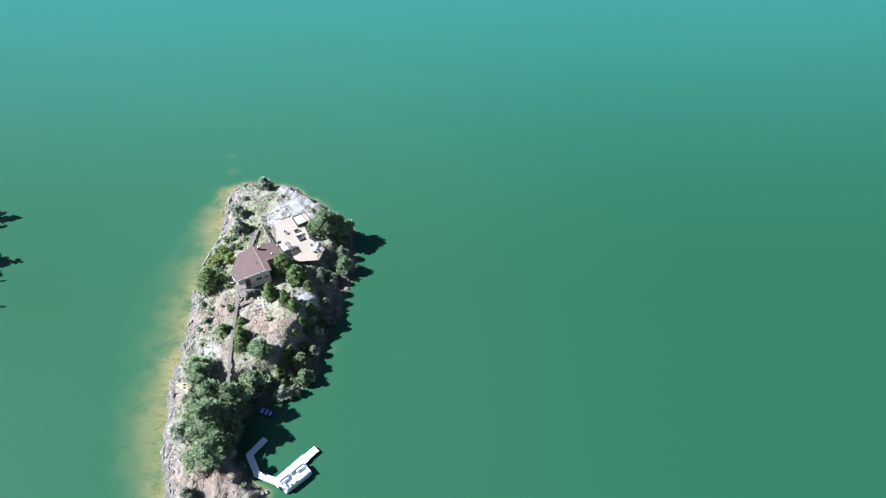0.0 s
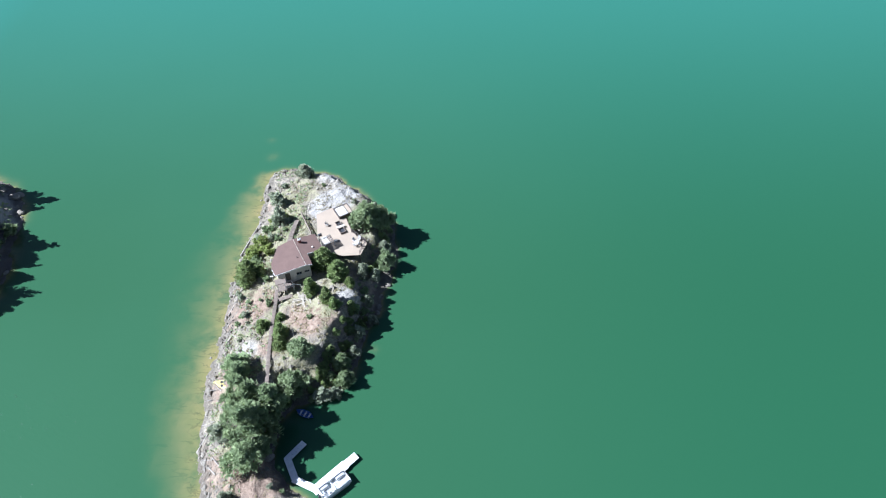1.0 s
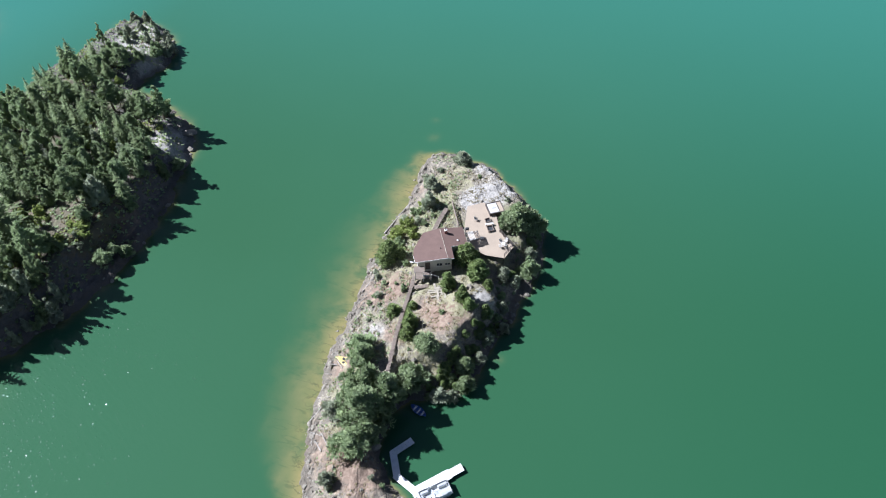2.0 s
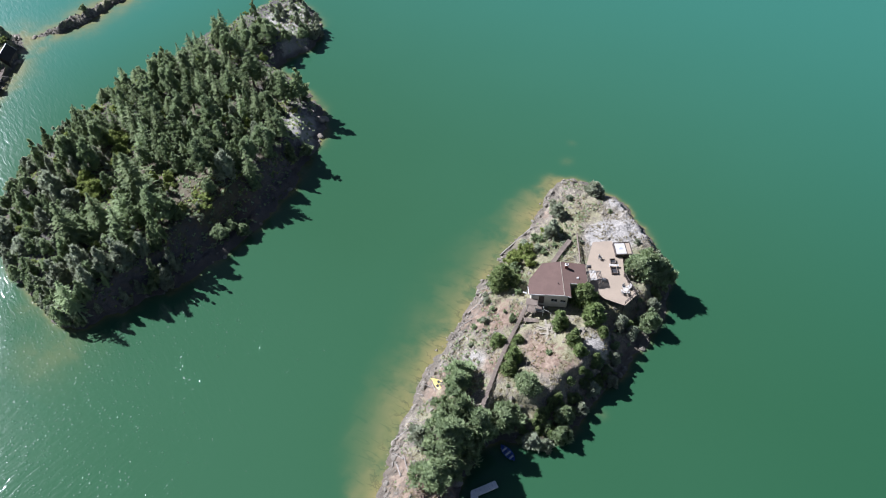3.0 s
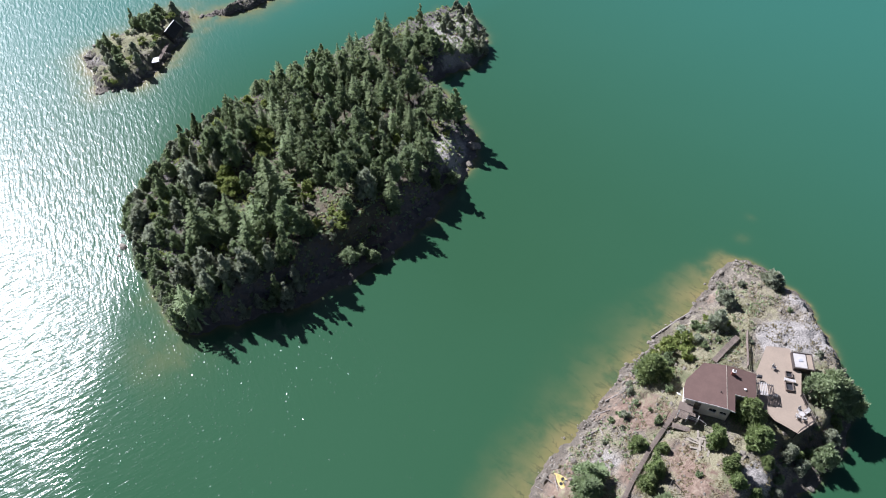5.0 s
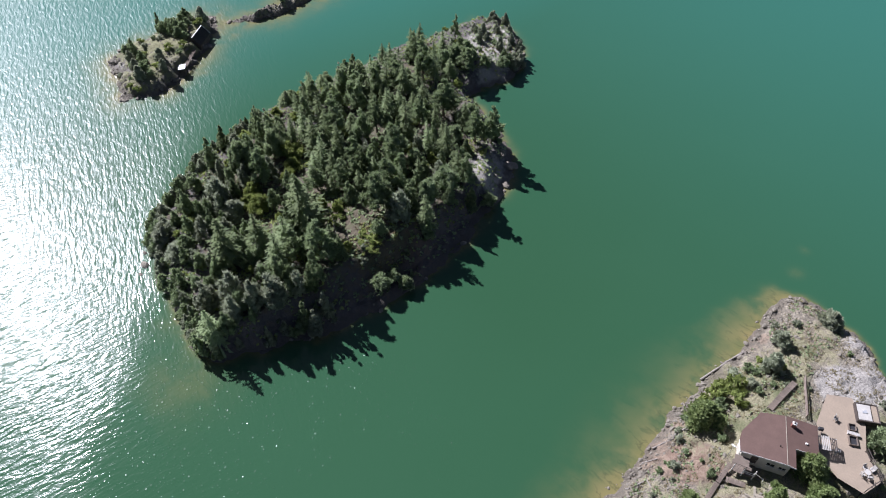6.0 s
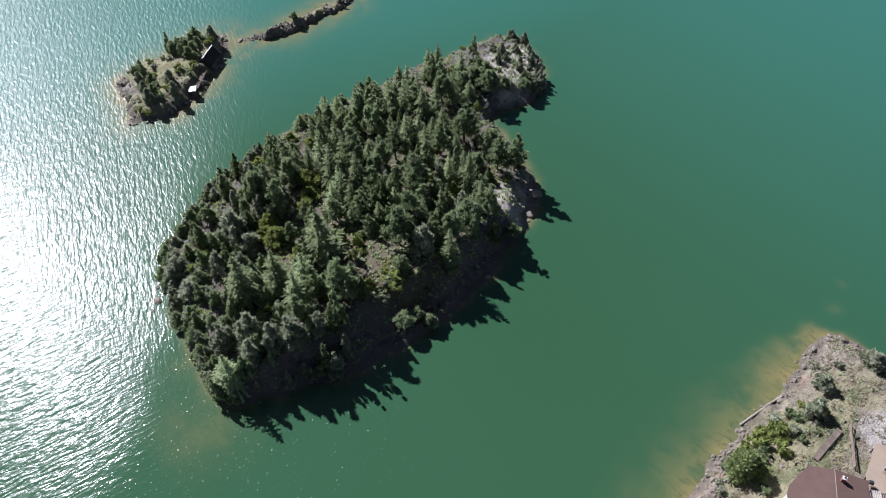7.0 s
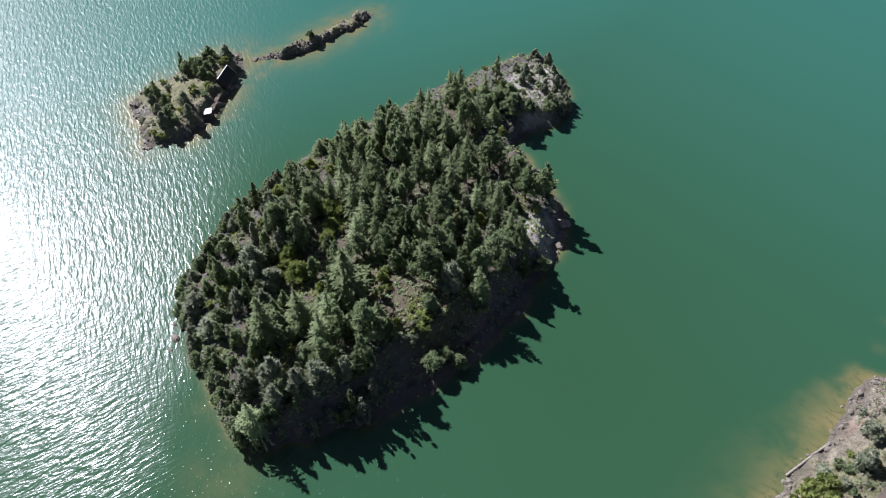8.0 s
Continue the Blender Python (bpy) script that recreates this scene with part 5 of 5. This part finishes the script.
def chair(x, y, turn, first=[]):
    if first:
        return copy_thing(first[0], pose(x, y, DECK_Z, 0, 0, turn))
    c = thing("deck_chair", pose(x, y, DECK_Z, 0, 0, turn), "white plastic chair on the tan deck", "chair", "chairs on the deck")
    part("seat", boxes((0, 0, 0.4, 0.52, 0.5, 0.05), bevel=0.015), PALE, c)
    part("backrest", boxes((0, 0.27, 0.7, 0.52, 0.05, 0.6, 0, -12), bevel=0.015), PALE, c)
    for a in (-0.22, 0.22):
        for b in (-0.2, 0.2):
            part("leg", boxes((a, b, 0.2, 0.05, 0.05, 0.4)), PALE, c)
        part("armrest", boxes((a * 1.2, 0, 0.6, 0.06, 0.48, 0.03)), PALE, c)
    first.append(c)
    return c


for x, y, a in ((-24.8, 97.95, 60), (-24.0, 98.35, -20), (-24.6, 96.85, 140), (-23.8, 97.05, 200), (-30.7, 102.05, 80)):
    chair(x, y, a)
table = thing("deck_table", pose(-24.32, 97.55, DECK_Z), "low round white table among the deck chairs", "table")
part("tabletop", rods(((0, 0, 0.46), (0, 0, 0.5), 0.42), sides=16), PALE, table)
part("leg", rods(((0, 0, 0), (0, 0, 0.46), 0.05)), PALE, table)
cooler = thing("cooler_box", pose(-28.42, 97.85, DECK_Z, 0, 0, 20), "white cooler box with a lid on the deck", "cooler")
part("body", boxes((0, 0, 0.2, 0.75, 0.42, 0.38), bevel=0.03), PALE, cooler)
part("lid", boxes((0, 0, 0.425, 0.77, 0.44, 0.07), bevel=0.02), PALE, cooler)
grill = thing("barbecue", pose(-31.52, 98.85, DECK_Z, 0, 0, 30), "black barbecue standing on the deck", "barbecue")
part("body", boxes((0, 0, 0.72, 0.7, 0.45, 0.24), bevel=0.03), BLACK, grill)
part("lid", boxes((0, 0, 0.95, 0.68, 0.43, 0.2), bevel=0.07), BLACK, grill)
for a in (-0.3, 0.3):
    for b in (-0.17, 0.17):
        part("leg", boxes((a, b, 0.3, 0.04, 0.04, 0.6)), METAL, grill)


# ---- boardwalks and fence ----
plank_mesh = {}


def build_boardwalk(points, width, label):
    """Cross planks on two bearers with short posts, along points x, y, z."""
    walk_ob = thing("boardwalk", pose(0, 0, 0), label, "boardwalk", "boardwalks by the house")
    if width not in plank_mesh:
        me = bpy.data.meshes.new("plank")
        bm = boxes((0, 0, 0, 0.29, width, 0.05), bevel=0.008)
        bm.to_mesh(me)
        bm.free()
        me.materials.append(OLDWOOD)
        plank_mesh[width] = me
    prng = random.Random(3)
    for a, b in zip(points[:-1], points[1:]):
        a, b = Vector(a), Vector(b)
        d = b - a
        turn, tip = math.degrees(math.atan2(d.y, d.x)), -math.degrees(math.atan2(d.z, math.hypot(d.x, d.y)))
        for k in range(int(d.length / 0.32)):
            p = a + d.normalized() * (0.16 + 0.32 * k)
            ob = obj("plank", plank_mesh[width], walk_ob)
            ob.matrix_basis = pose(p.x, p.y, p.z + prng.uniform(-0.012, 0.012), 0, tip, turn + prng.uniform(-1.5, 1.5))
        side = Vector((-d.y, d.x, 0)).normalized() * (width * 0.38)
        for s in (-1, 1):
            part("bearer", rods((a + side * s - Vector((0, 0, 0.1)), b + side * s - Vector((0, 0, 0.1)), 0.06), sides=4), DARK, walk_ob)
        for k in range(int(d.length / 2.4) + 1):
            p = a + d * min(1, k * 2.4 / d.length)
            g = house_isle.z(p.x, p.y)
            if p.z - g > 0.2:
                for s in (-1, 1):
                    q = p + side * s
                    part("post", rods(((q.x, q.y, g - 0.3), (q.x, q.y, p.z - 0.1), 0.06), sides=5), DARK, walk_ob)


def on(x, y, lift):
    return (x, y, max(house_isle.z(x, y), 0.0) + lift)


build_boardwalk([(-37.75, 86.8, 4.25), on(-37.6, 83.6, 0.35), on(-37.35, 79.4, 0.4), on(-36.6, 73.7, 0.5), (-35.1, 66.3, 5.9)], 0.62, "long straight boardwalk of weathered brown planks")
build_boardwalk([(-34.7, 85.7, 3.9), (-37.35, 84.6, 3.75)], 0.8, "short boardwalk of weathered planks below the porch")
build_boardwalk([on(-38.0, 98.6, 0.4), on(-37.8, 101.8, 0.45), on(-37.5, 105.3, 0.4)], 0.85, "weathered plank boardwalk behind the house")


def build_fence(a, b, h=0.9):
    fence = thing("fence", pose(0, 0, 0), "weathered board fence on the grass behind the house", "fence")
    n = 7
    for k in range(n):
        x, y = a[0] + (b[0] - a[0]) * k / (n - 1), a[1] + (b[1] - a[1]) * k / (n - 1)
        z = house_isle.z(x, y)
        part("post", boxes((x, y, z + h / 2 - 0.15, 0.11, 0.11, h + 0.3)), OLDWOOD, fence)
        if k < n - 1:
            x2, y2 = a[0] + (b[0] - a[0]) * (k + 1) / (n - 1), a[1] + (b[1] - a[1]) * (k + 1) / (n - 1)
            z2 = house_isle.z(x2, y2)
            for lift in (0.35, 0.62, 0.88):
                part("rail", rods(((x, y, z + h * lift), (x2, y2, z2 + h * lift), 0.07), sides=4), OLDWOOD, fence)
            part("cap", rods(((x, y, z + h), (x2, y2, z2 + h), 0.12), sides=4), OLDWOOD, fence)


build_fence((-36.9, 107.0), (-33.7, 100.7))


# ---- loose things on the island ----
def build_log(a, b, r, label):
    log = tagged(new("log"), label, "log", "driftwood on the shore")
    part("stem", rods((a, tuple((p + q) / 2 for p, q in zip(a, b)), r, r * 0.85), (tuple((p + q) / 2 for p, q in zip(a, b)), b, r * 0.85, r * 0.6), sides=8), DEAD, log)
    mid = [(p * 0.35 + q * 0.65) for p, q in zip(a, b)]
    part("stub", rods((mid, (mid[0] + 0.25, mid[1] + 0.1, mid[2] + 0.4), r * 0.35, r * 0.15), sides=5), DEAD, log)


for x1, y1, x2, y2, r in ((-48.0, 98.1, -45.9, 107.3, 0.17), (-46.9, 103.4, -45.6, 107.4, 0.13), (-46.8, 83.4, -45.4, 86.2, 0.12), (-45.6, 86.6, -45.0, 88.6, 0.14), (-46.6, 80.4, -45.4, 82.2, 0.1), (-46.0, 75.6, -44.8, 78.0, 0.12), (-45.4, 57.0, -43.6, 60.6, 0.11), (-46.2, 88.0, -44.8, 87.0, 0.1)):
    build_log((x1, y1, max(house_isle.z(x1, y1), 0.0) + r), (x2, y2, max(house_isle.z(x2, y2), 0.0) + r), r, "bleached grey driftwood log on shore rock")
drift = random.Random(17)
for n in range(22):
    k = drift.randrange(5, 12)
    p = Vector(HOUSE_W[k]).lerp(Vector(HOUSE_W[k + 1]), drift.random()) + Vector((drift.uniform(0.3, 2.4), 0))
    q = p + Vector((drift.uniform(-1, 1), drift.uniform(-1, 1))).normalized() * drift.uniform(0.8, 2.6)
    if min(house_isle.z(*p), house_isle.z(*q)) > 0.05:
        build_log((p.x, p.y, house_isle.z(*p) + 0.12), (q.x, q.y, house_isle.z(*q) + 0.12), drift.uniform(0.05, 0.11), "bleached grey driftwood log on shore rock")
lum = random.Random(9)
for n in range(16):
    x, y = -32.4 + lum.gauss(0, 0.9), 84.5 + lum.gauss(0, 0.7)
    board = tagged(place(new("board"), pose(x, y, house_isle.z(x, y) + 0.06 + 0.012 * n, lum.uniform(-3, 3), lum.uniform(-3, 3), (118 if n % 3 else 20) + lum.gauss(0, 9))), "pale sawn board in a loose stack", "board", "lumber below the house")
    part("timber", boxes((0, 0, 0, lum.uniform(1.4, 2.6), lum.uniform(0.16, 0.3), 0.05)), LUMBER, board)


def hull_bm(length, beam, depth, rocker=0.12, rings=13, open_top=True):
    """A double-ended hull with a hollow inside."""
    bm = bmesh.new()
    rows = []
    prof = [(-1.0, 1.0), (-0.86, 0.45), (-0.5, 0.08), (0.0, 0.0), (0.5, 0.08), (0.86, 0.45), (1.0, 1.0)]
    prof += [(0.88, 0.98), (0.74, 0.5), (0.42, 0.2), (0.0, 0.14), (-0.42, 0.2), (-0.74, 0.5), (-0.88, 0.98)] if open_top else [(0.7, 1.1), (0.3, 1.16), (-0.3, 1.16), (-0.7, 1.1)]
    for n in range(rings):
        t = -1 + 2 * n / (rings - 1)
        w = beam / 2 * max(0.03, (1 - abs(t) ** 2.4))
        lift = rocker * abs(t) ** 3
        rows.append([bm.verts.new((t * length / 2, y * w, z * depth * (1 + 0.25 * t * t) + lift)) for y, z in prof])
    for a, b in zip(rows[:-1], rows[1:]):
        for k in range(len(prof)):
            j = (k + 1) % len(prof)
            bm.faces.new((a[k], a[j], b[j], b[k]))
    bm.faces.new(rows[0])
    bm.faces.new(rows[-1][::-1])
    bmesh.ops.recalc_face_normals(bm, faces=bm.faces)
    return bm


for x, y, a in ((-44.0, 68.5, 8), (-43.7, 67.7, -22)):
    kayak = thing("kayak", pose(x, y, house_isle.z(x, y) + 0.12, 4, 6, a), "yellow plastic kayak pulled up on shore rock", "kayak", "kayaks on the shore")
    part("hull", hull_bm(2.7, 0.72, 0.28, 0.1, 13, False), YELLOW, kayak, smooth=True)
    part("cockpit", rods(((0, 0, 0.3), (0, 0, 0.345), 0.24), sides=14), BLACK, kayak, "black cockpit opening")
    part("hatch", rods(((0.8, 0, 0.27), (0.8, 0, 0.315), 0.1), sides=10), BLACK, kayak)
rowboat = thing("rowboat", pose(-29.4, 63.9, 0.02, 0, 0, -21), "small blue rowboat afloat in the shade", "boat")
part("hull", hull_bm(3.1, 1.3, 0.42, 0.14), BLUE, rowboat, smooth=True)
for x in (-0.7, 0.1, 0.85):
    part("thwart", boxes((x, 0, 0.34, 0.26, 0.95, 0.04)), WHITE, rowboat, "pale seat board")
for y in (-0.35, 0.3):
    oar = part("oar", rods(((-0.9, y, 0.42), (0.9, y * 0.6, 0.46), 0.025), sides=6), LUMBER, rowboat, "pale wooden oar")
    part("blade", boxes((-1.05, y * 1.05, 0.42, 0.4, 0.12, 0.02)), LUMBER, oar)
pole = thing("pole_frame", pose(-32.6, 76.0, house_isle.z(-32.6, 76.0)), "thin grey wooden pole frame leaning over soil", "frame")
for a, b in (((-0.5, 1.2, -0.2), (0.0, 0.2, 2.6)), ((0.5, 1.0, -0.2), (0.0, 0.2, 2.6)), ((0.4, -1.2, -0.2), (0.0, 0.2, 2.6))):
    part("pole", rods((a, b, 0.04, 0.03), sides=6), DEAD, pole)


# ---- dock and pontoon boat ----
def dock_section(ax, ay, bx, by, width, z=0.5):
    L = math.hypot(bx - ax, by - ay)
    d = thing("dock_section", pose((ax + bx) / 2, (ay + by) / 2, 0, 0, 0, math.degrees(math.atan2(by - ay, bx - ax))), "white floating dock section joined end to end", "dock", "sections of the dock")
    n = max(2, round(L / 0.62))
    for k in range(n):
        part("panel", boxes((-L / 2 + L * (k + 0.5) / n, 0, z - 0.03, L / n - 0.02, width, 0.06), bevel=0.008), DOCKTOP, d)
    part("frame", boxes((0, width / 2 - 0.06, z - 0.14, L - 0.05, 0.08, 0.16), (0, 0.06 - width / 2, z - 0.14, L - 0.05, 0.08, 0.16)), METAL, d)
    for k in (-0.33, 0.33):
        part("float", boxes((k * L, 0, 0.12, L * 0.28, width - 0.22, 0.48), bevel=0.06), BLACK, d, "black float")


dock_section(-28.6, 58.8, -30.95, 55.7, 1.1, 0.5)
dock_section(-30.9, 56.2, -28.85, 52.45, 1.1, 0.506)
dock_section(-29.3, 52.75, -25.3, 51.1, 1.1, 0.5)
dock_section(-25.9, 50.75, -21.5, 55.35, 1.55, 0.55)
dock_section(-21.7, 55.1, -20.0, 56.9, 1.25, 0.556)


def build_pontoon_boat():
    b = thing("pontoon_boat", pose(-22.75, 51.75, 0, 0, 0, 42), "white pontoon boat with grey seats moored beside the dock", "boat")
    for y in (-0.8, 0.8):
        part("pontoon", rods(((-2.4, y, 0.12), (1.9, y, 0.12), 0.3), ((1.9, y, 0.12), (2.6, y, 0.24), 0.3, 0.05), sides=14), METAL, b, "round aluminium pontoon")
    part("platform", boxes((0, 0, 0.5, 5.0, 2.1, 0.1), bevel=0.03), WHITE, b)
    for x, y, sx, sy in ((0.1, 1.0, 4.6, 0.05), (-0.3, -1.0, 3.8, 0.05), (2.4, 0, 0.05, 1.9), (-2.2, 0.5, 0.05, 1.0)):
        part("side_panel", boxes((x, y, 0.85, sx, sy, 0.56)), WHITE, b)
        part("rail", boxes((x, y, 1.16, sx + 0.04, sy + 0.04, 0.05)), METAL, b)
    for x, y, sx, sy in ((1.5, 0.68, 1.5, 0.5), (1.5, -0.68, 1.5, 0.5), (-1.4, 0.68, 1.3, 0.5), (-1.95, 0.0, 0.45, 0.8)):
        seat = part("bench_seat", boxes((x, y, 0.76, sx, sy, 0.42), bevel=0.05), WHITE, b, "white padded bench")
        part("cushion", boxes((x, y, 1.0, sx - 0.08, sy - 0.08, 0.09), bevel=0.03), GREYSEAT, seat, "grey cushion")
    console = part("console", boxes((-0.35, -0.62, 0.95, 0.55, 0.6, 0.8), bevel=0.05), WHITE, b)
    part("windscreen", boxes((-0.1, -0.62, 1.45, 0.04, 0.55, 0.26, 0, 0, -18)), GLASS, console)
    part("wheel", rods(((-0.68, -0.62, 1.2), (-0.64, -0.62, 1.24), 0.17), sides=14), BLACK, console)
    part("captain_chair", boxes((-1.05, -0.6, 0.85, 0.5, 0.5, 0.14), (-1.27, -0.6, 1.15, 0.1, 0.5, 0.5), (-1.05, -0.6, 0.68, 0.12, 0.12, 0.3), bevel=0.03), GREYSEAT, b, "grey helm seat")
    part("floor_mat", boxes((0.3, 0, 0.557, 3.6, 0.75, 0.012)), GREYSEAT, b, "grey floor mat")
    motor = part("outboard_motor", boxes((-2.65, 0, 0.85, 0.42, 0.34, 0.5), bevel=0.08), BLACK, b, "black outboard motor")
    part("leg", boxes((-2.65, 0, 0.3, 0.16, 0.12, 0.9)), BLACK, motor)
    part("canopy_frame", rods(((-1.2, -1.0, 1.16), (-0.3, -0.9, 1.5), 0.025), ((-1.2, 1.0, 1.16), (-0.3, 0.9, 1.5), 0.025), ((-0.3, -0.9, 1.5), (-0.3, 0.9, 1.5), 0.03)), METAL, b, "folded canopy frame")


build_pontoon_boat()


# ---- the small island's hut ----
def build_hut():
    hz = 0.3
    hut = thing("hut", pose(-180.3, 94.3, hz, 0, 0, -57) @ Matrix.Diagonal((1, 0.74, 0.76, 1)), "dark timber hut with a low gabled roof over water", "hut")
    part("wall", wall_bm(-2.3, 2.3, -1.9, 0.15, -2.2, 2.2, [(-0.4, 0.1, 0.85, 1.95), (1.2, 1.0, 0.7, 0.7)]), DARK, hut)
    part("wall", boxes((0, 1.9, 0.0, 4.6, 0.15, 4.4)), DARK, hut)
    for x in (-2.25, 2.25):
        part("wall", slab([(x - 0.07, -1.82), (x + 0.07, -1.82), (x + 0.07, 1.82), (x - 0.07, 1.82)], -2.2, 2.2), DARK, hut)
        bm = bmesh.new()
        tri = [[bm.verts.new((x + o, y, z)) for y, z in ((-1.97, 2.2), (1.97, 2.2), (0, 4.3))] for o in (-0.07, 0.07)]
        bm.faces.new(tri[0])
        bm.faces.new(tri[1][::-1])
        for k in range(3):
            bm.faces.new((tri[0][k], tri[0][(k + 1) % 3], tri[1][(k + 1) % 3], tri[1][k]))
        bmesh.ops.recalc_face_normals(bm, faces=bm.faces)
        part("gable", bm, DARK, hut)
    pitch = math.degrees(math.atan2(2.1, 1.97))
    for s in (-1, 1):
        part("roof", boxes((0, s * 1.16, 3.13, 5.2, 3.36, 0.1, 0, -s * pitch)), BLACKFELT, hut, "dark roof slope")
    part("ridge_board", boxes((0, -0.02, 4.38, 5.3, 0.26, 0.08)), TRIM, hut, "white ridge board")
    part("eave_board", boxes((0, -2.36, 1.78, 5.2, 0.32, 0.1)), TRIM, hut, "white eave board")
    part("barge_board", boxes((-2.64, 1.16, 3.13, 0.08, 3.4, 0.2, 0, -pitch)), TRIM, hut, "white barge board")
    part("barge_board", boxes((-2.64, -1.16, 3.13, 0.08, 3.4, 0.2, 0, pitch)), TRIM, hut, "white barge board")
    part("window", boxes((1.55, -1.9, 1.35, 0.7, 0.08, 0.7)), GLASS, hut, "small dark window")
    part("door", boxes((0.025, -1.9, 1.07, 0.83, 0.08, 1.93)), OLDWOOD, hut)
    shed = thing("shed", pose(-172.9, 85.3, max(hut_isle.z(-172.9, 85.3), 0.3), 0, 0, -35), "tiny shed with a white sheet roof", "shed")
    part("wall", boxes((0, 0, 0.6, 1.5, 1.2, 1.9)), DARK, shed)
    part("roof", boxes((0, 0, 1.62, 1.9, 1.6, 0.08, 0, 6)), WHITE, shed, "white sheet roof")
    part("door", boxes((0, -0.62, 0.55, 0.65, 0.05, 1.6)), OLDWOOD, shed)
    path = thing("footbridge", pose(0, 0, 0), "narrow plank footbridge from the hut to the shed", "footbridge")
    a, b = Vector((-177.4, 91.3, 1.6)), Vector((-173.3, 86.3, 1.4))
    for k in range(16):
        p = a.lerp(b, (k + 0.5) / 16)
        part("plank", boxes((p.x, p.y, p.z, 0.28, 0.9, 0.05, math.degrees(math.atan2(b.y - a.y, b.x - a.x)))), OLDWOOD, path)
    for k in (0, 0.5, 1):
        p = a.lerp(b, k)
        part("post", rods(((p.x, p.y, -1.5), (p.x, p.y, p.z - 0.02), 0.07)), DARK, path)


build_hut()


# ---- grass tufts and litter ----
def build_tufts(name, isle, count, seed, keep, material, label, tall=0.35):
    rng = np.random.default_rng(seed)
    C, T, S = [], [], []
    R = np.array(isle.ring)
    lo, hi = R.min(0), R.max(0)
    P = rng.uniform(lo, hi, size=(count, 2))
    P = P[within(P, isle.ring)]
    for x, y in P:
        z = isle.z(x, y)
        if z < 0.8 or not keep(x, y):
            continue
        for k in range(5):
            C.append((x + rng.normal() * 0.12, y + rng.normal() * 0.12, z + tall * 0.4))
            T.append((rng.normal() * 0.7, rng.normal() * 0.7, 1))
            S.append(tall * rng.uniform(0.6, 1.5))
    me = leaf_mesh(name, np.array(C), None, np.array(S), rng, 0.6, material, np.array(T))
    return tagged(new(name, me), label, "grass", kind="stuff")


def off_house(x, y):
    u, v = (HOUSE_POSE.inverted() @ Vector((x, y, HZ)))[:2]
    if -0.5 < u < 10.3 and -2.0 < v < 7.3:
        return False
    if within(np.array([[x, y]]), DECK_PLAN)[0]:
        return False
    return noise.noise((x * 0.35, y * 0.35, 3.0)) > -0.12


DRYGRASS = foliage("dry_grass", (0.17, 0.145, 0.075), (0.27, 0.23, 0.13), (0.38, 0.32, 0.19))
build_tufts("grass", house_isle, 9000, 31, off_house, DRYGRASS, "dry yellow grass tufts between rocks", 0.2)
build_tufts("weeds", house_isle, 4200, 32, lambda x, y: off_house(x, y) and x < -36, OLIVE, "low green weeds on the western slope", 0.3)
build_tufts("undergrowth", wood_isle, 7000, 33, lambda x, y: True, OLIVE, "low green undergrowth between the trees", 0.45)
build_tufts("grass", wood_isle, 9000, 35, lambda x, y: math.hypot(x + 100.6, y - 79.0) < 4.2 or math.hypot(x + 130.5, y - 84.5) < 3.0 or math.hypot(x + 127, y - 140) < 4, DRYGRASS, "dry yellow grass in a clearing", 0.35)
build_tufts("fern", wood_isle, 7000, 34, lambda x, y: x < -96 and noise.noise((x * 0.15, y * 0.15, 8.0)) > 0.0, BRIGHT, "yellow green ferns and grass in the clearings", 0.4)


def build_stones(name, isle, count, seed, keep, label):
    """Loose angular stones, half sunk."""
    rng = np.random.default_rng(seed)
    R = np.array(isle.ring)
    P = rng.uniform(R.min(0), R.max(0), size=(count, 2))
    P = P[within(P, isle.ring)]
    P = P[rng.random(len(P)) < keep(P)]
    base = np.array([(1, 0, 0), (0.3, 0.9, 0), (-0.9, 0.5, 0), (-0.7, -0.7, 0), (0.4, -0.9, 0), (0.2, 0.1, 0.7), (-0.3, 0.1, 0.55)])
    tris = [(0, 1, 5), (1, 6, 5), (1, 2, 6), (2, 3, 6), (3, 5, 6), (3, 4, 5), (4, 0, 5)]
    V, F = [], []
    for x, y in P:
        z = isle.z(x, y)
        if z < 0.05 or not off_house(x, y):
            continue
        size, a = 0.1 + 0.4 * rng.random() ** 3, rng.uniform(0, 6.283)
        q = base * (1 + 0.35 * rng.normal(size=base.shape)) * size
        turned = np.column_stack([q[:, 0] * math.cos(a) - q[:, 1] * math.sin(a) + x, q[:, 0] * math.sin(a) + q[:, 1] * math.cos(a) + y, q[:, 2] + z - 0.03])
        F += [tuple(k + len(V) for k in t) for t in tris]
        V += turned.tolist()
    me = bpy.data.meshes.new(name)
    me.from_pydata(V, [], F)
    me.materials.append(ROCK)
    return tagged(new(name, me), label, "stones", kind="stuff")


build_stones("stones", house_isle, 16000, 41, lambda P: 0.12 + 0.75 * np.exp(-to_line(P, HOUSE_W) / 3.0), "loose pale angular stones and broken rock")
build_stones("stones", spit_isle, 2500, 42, lambda P: 0.8 + 0 * P[:, 0], "loose grey stones on the spit")
build_stones("stones", hut_isle, 2500, 43, lambda P: 0.5 + 0 * P[:, 0], "loose grey stones of the small island")
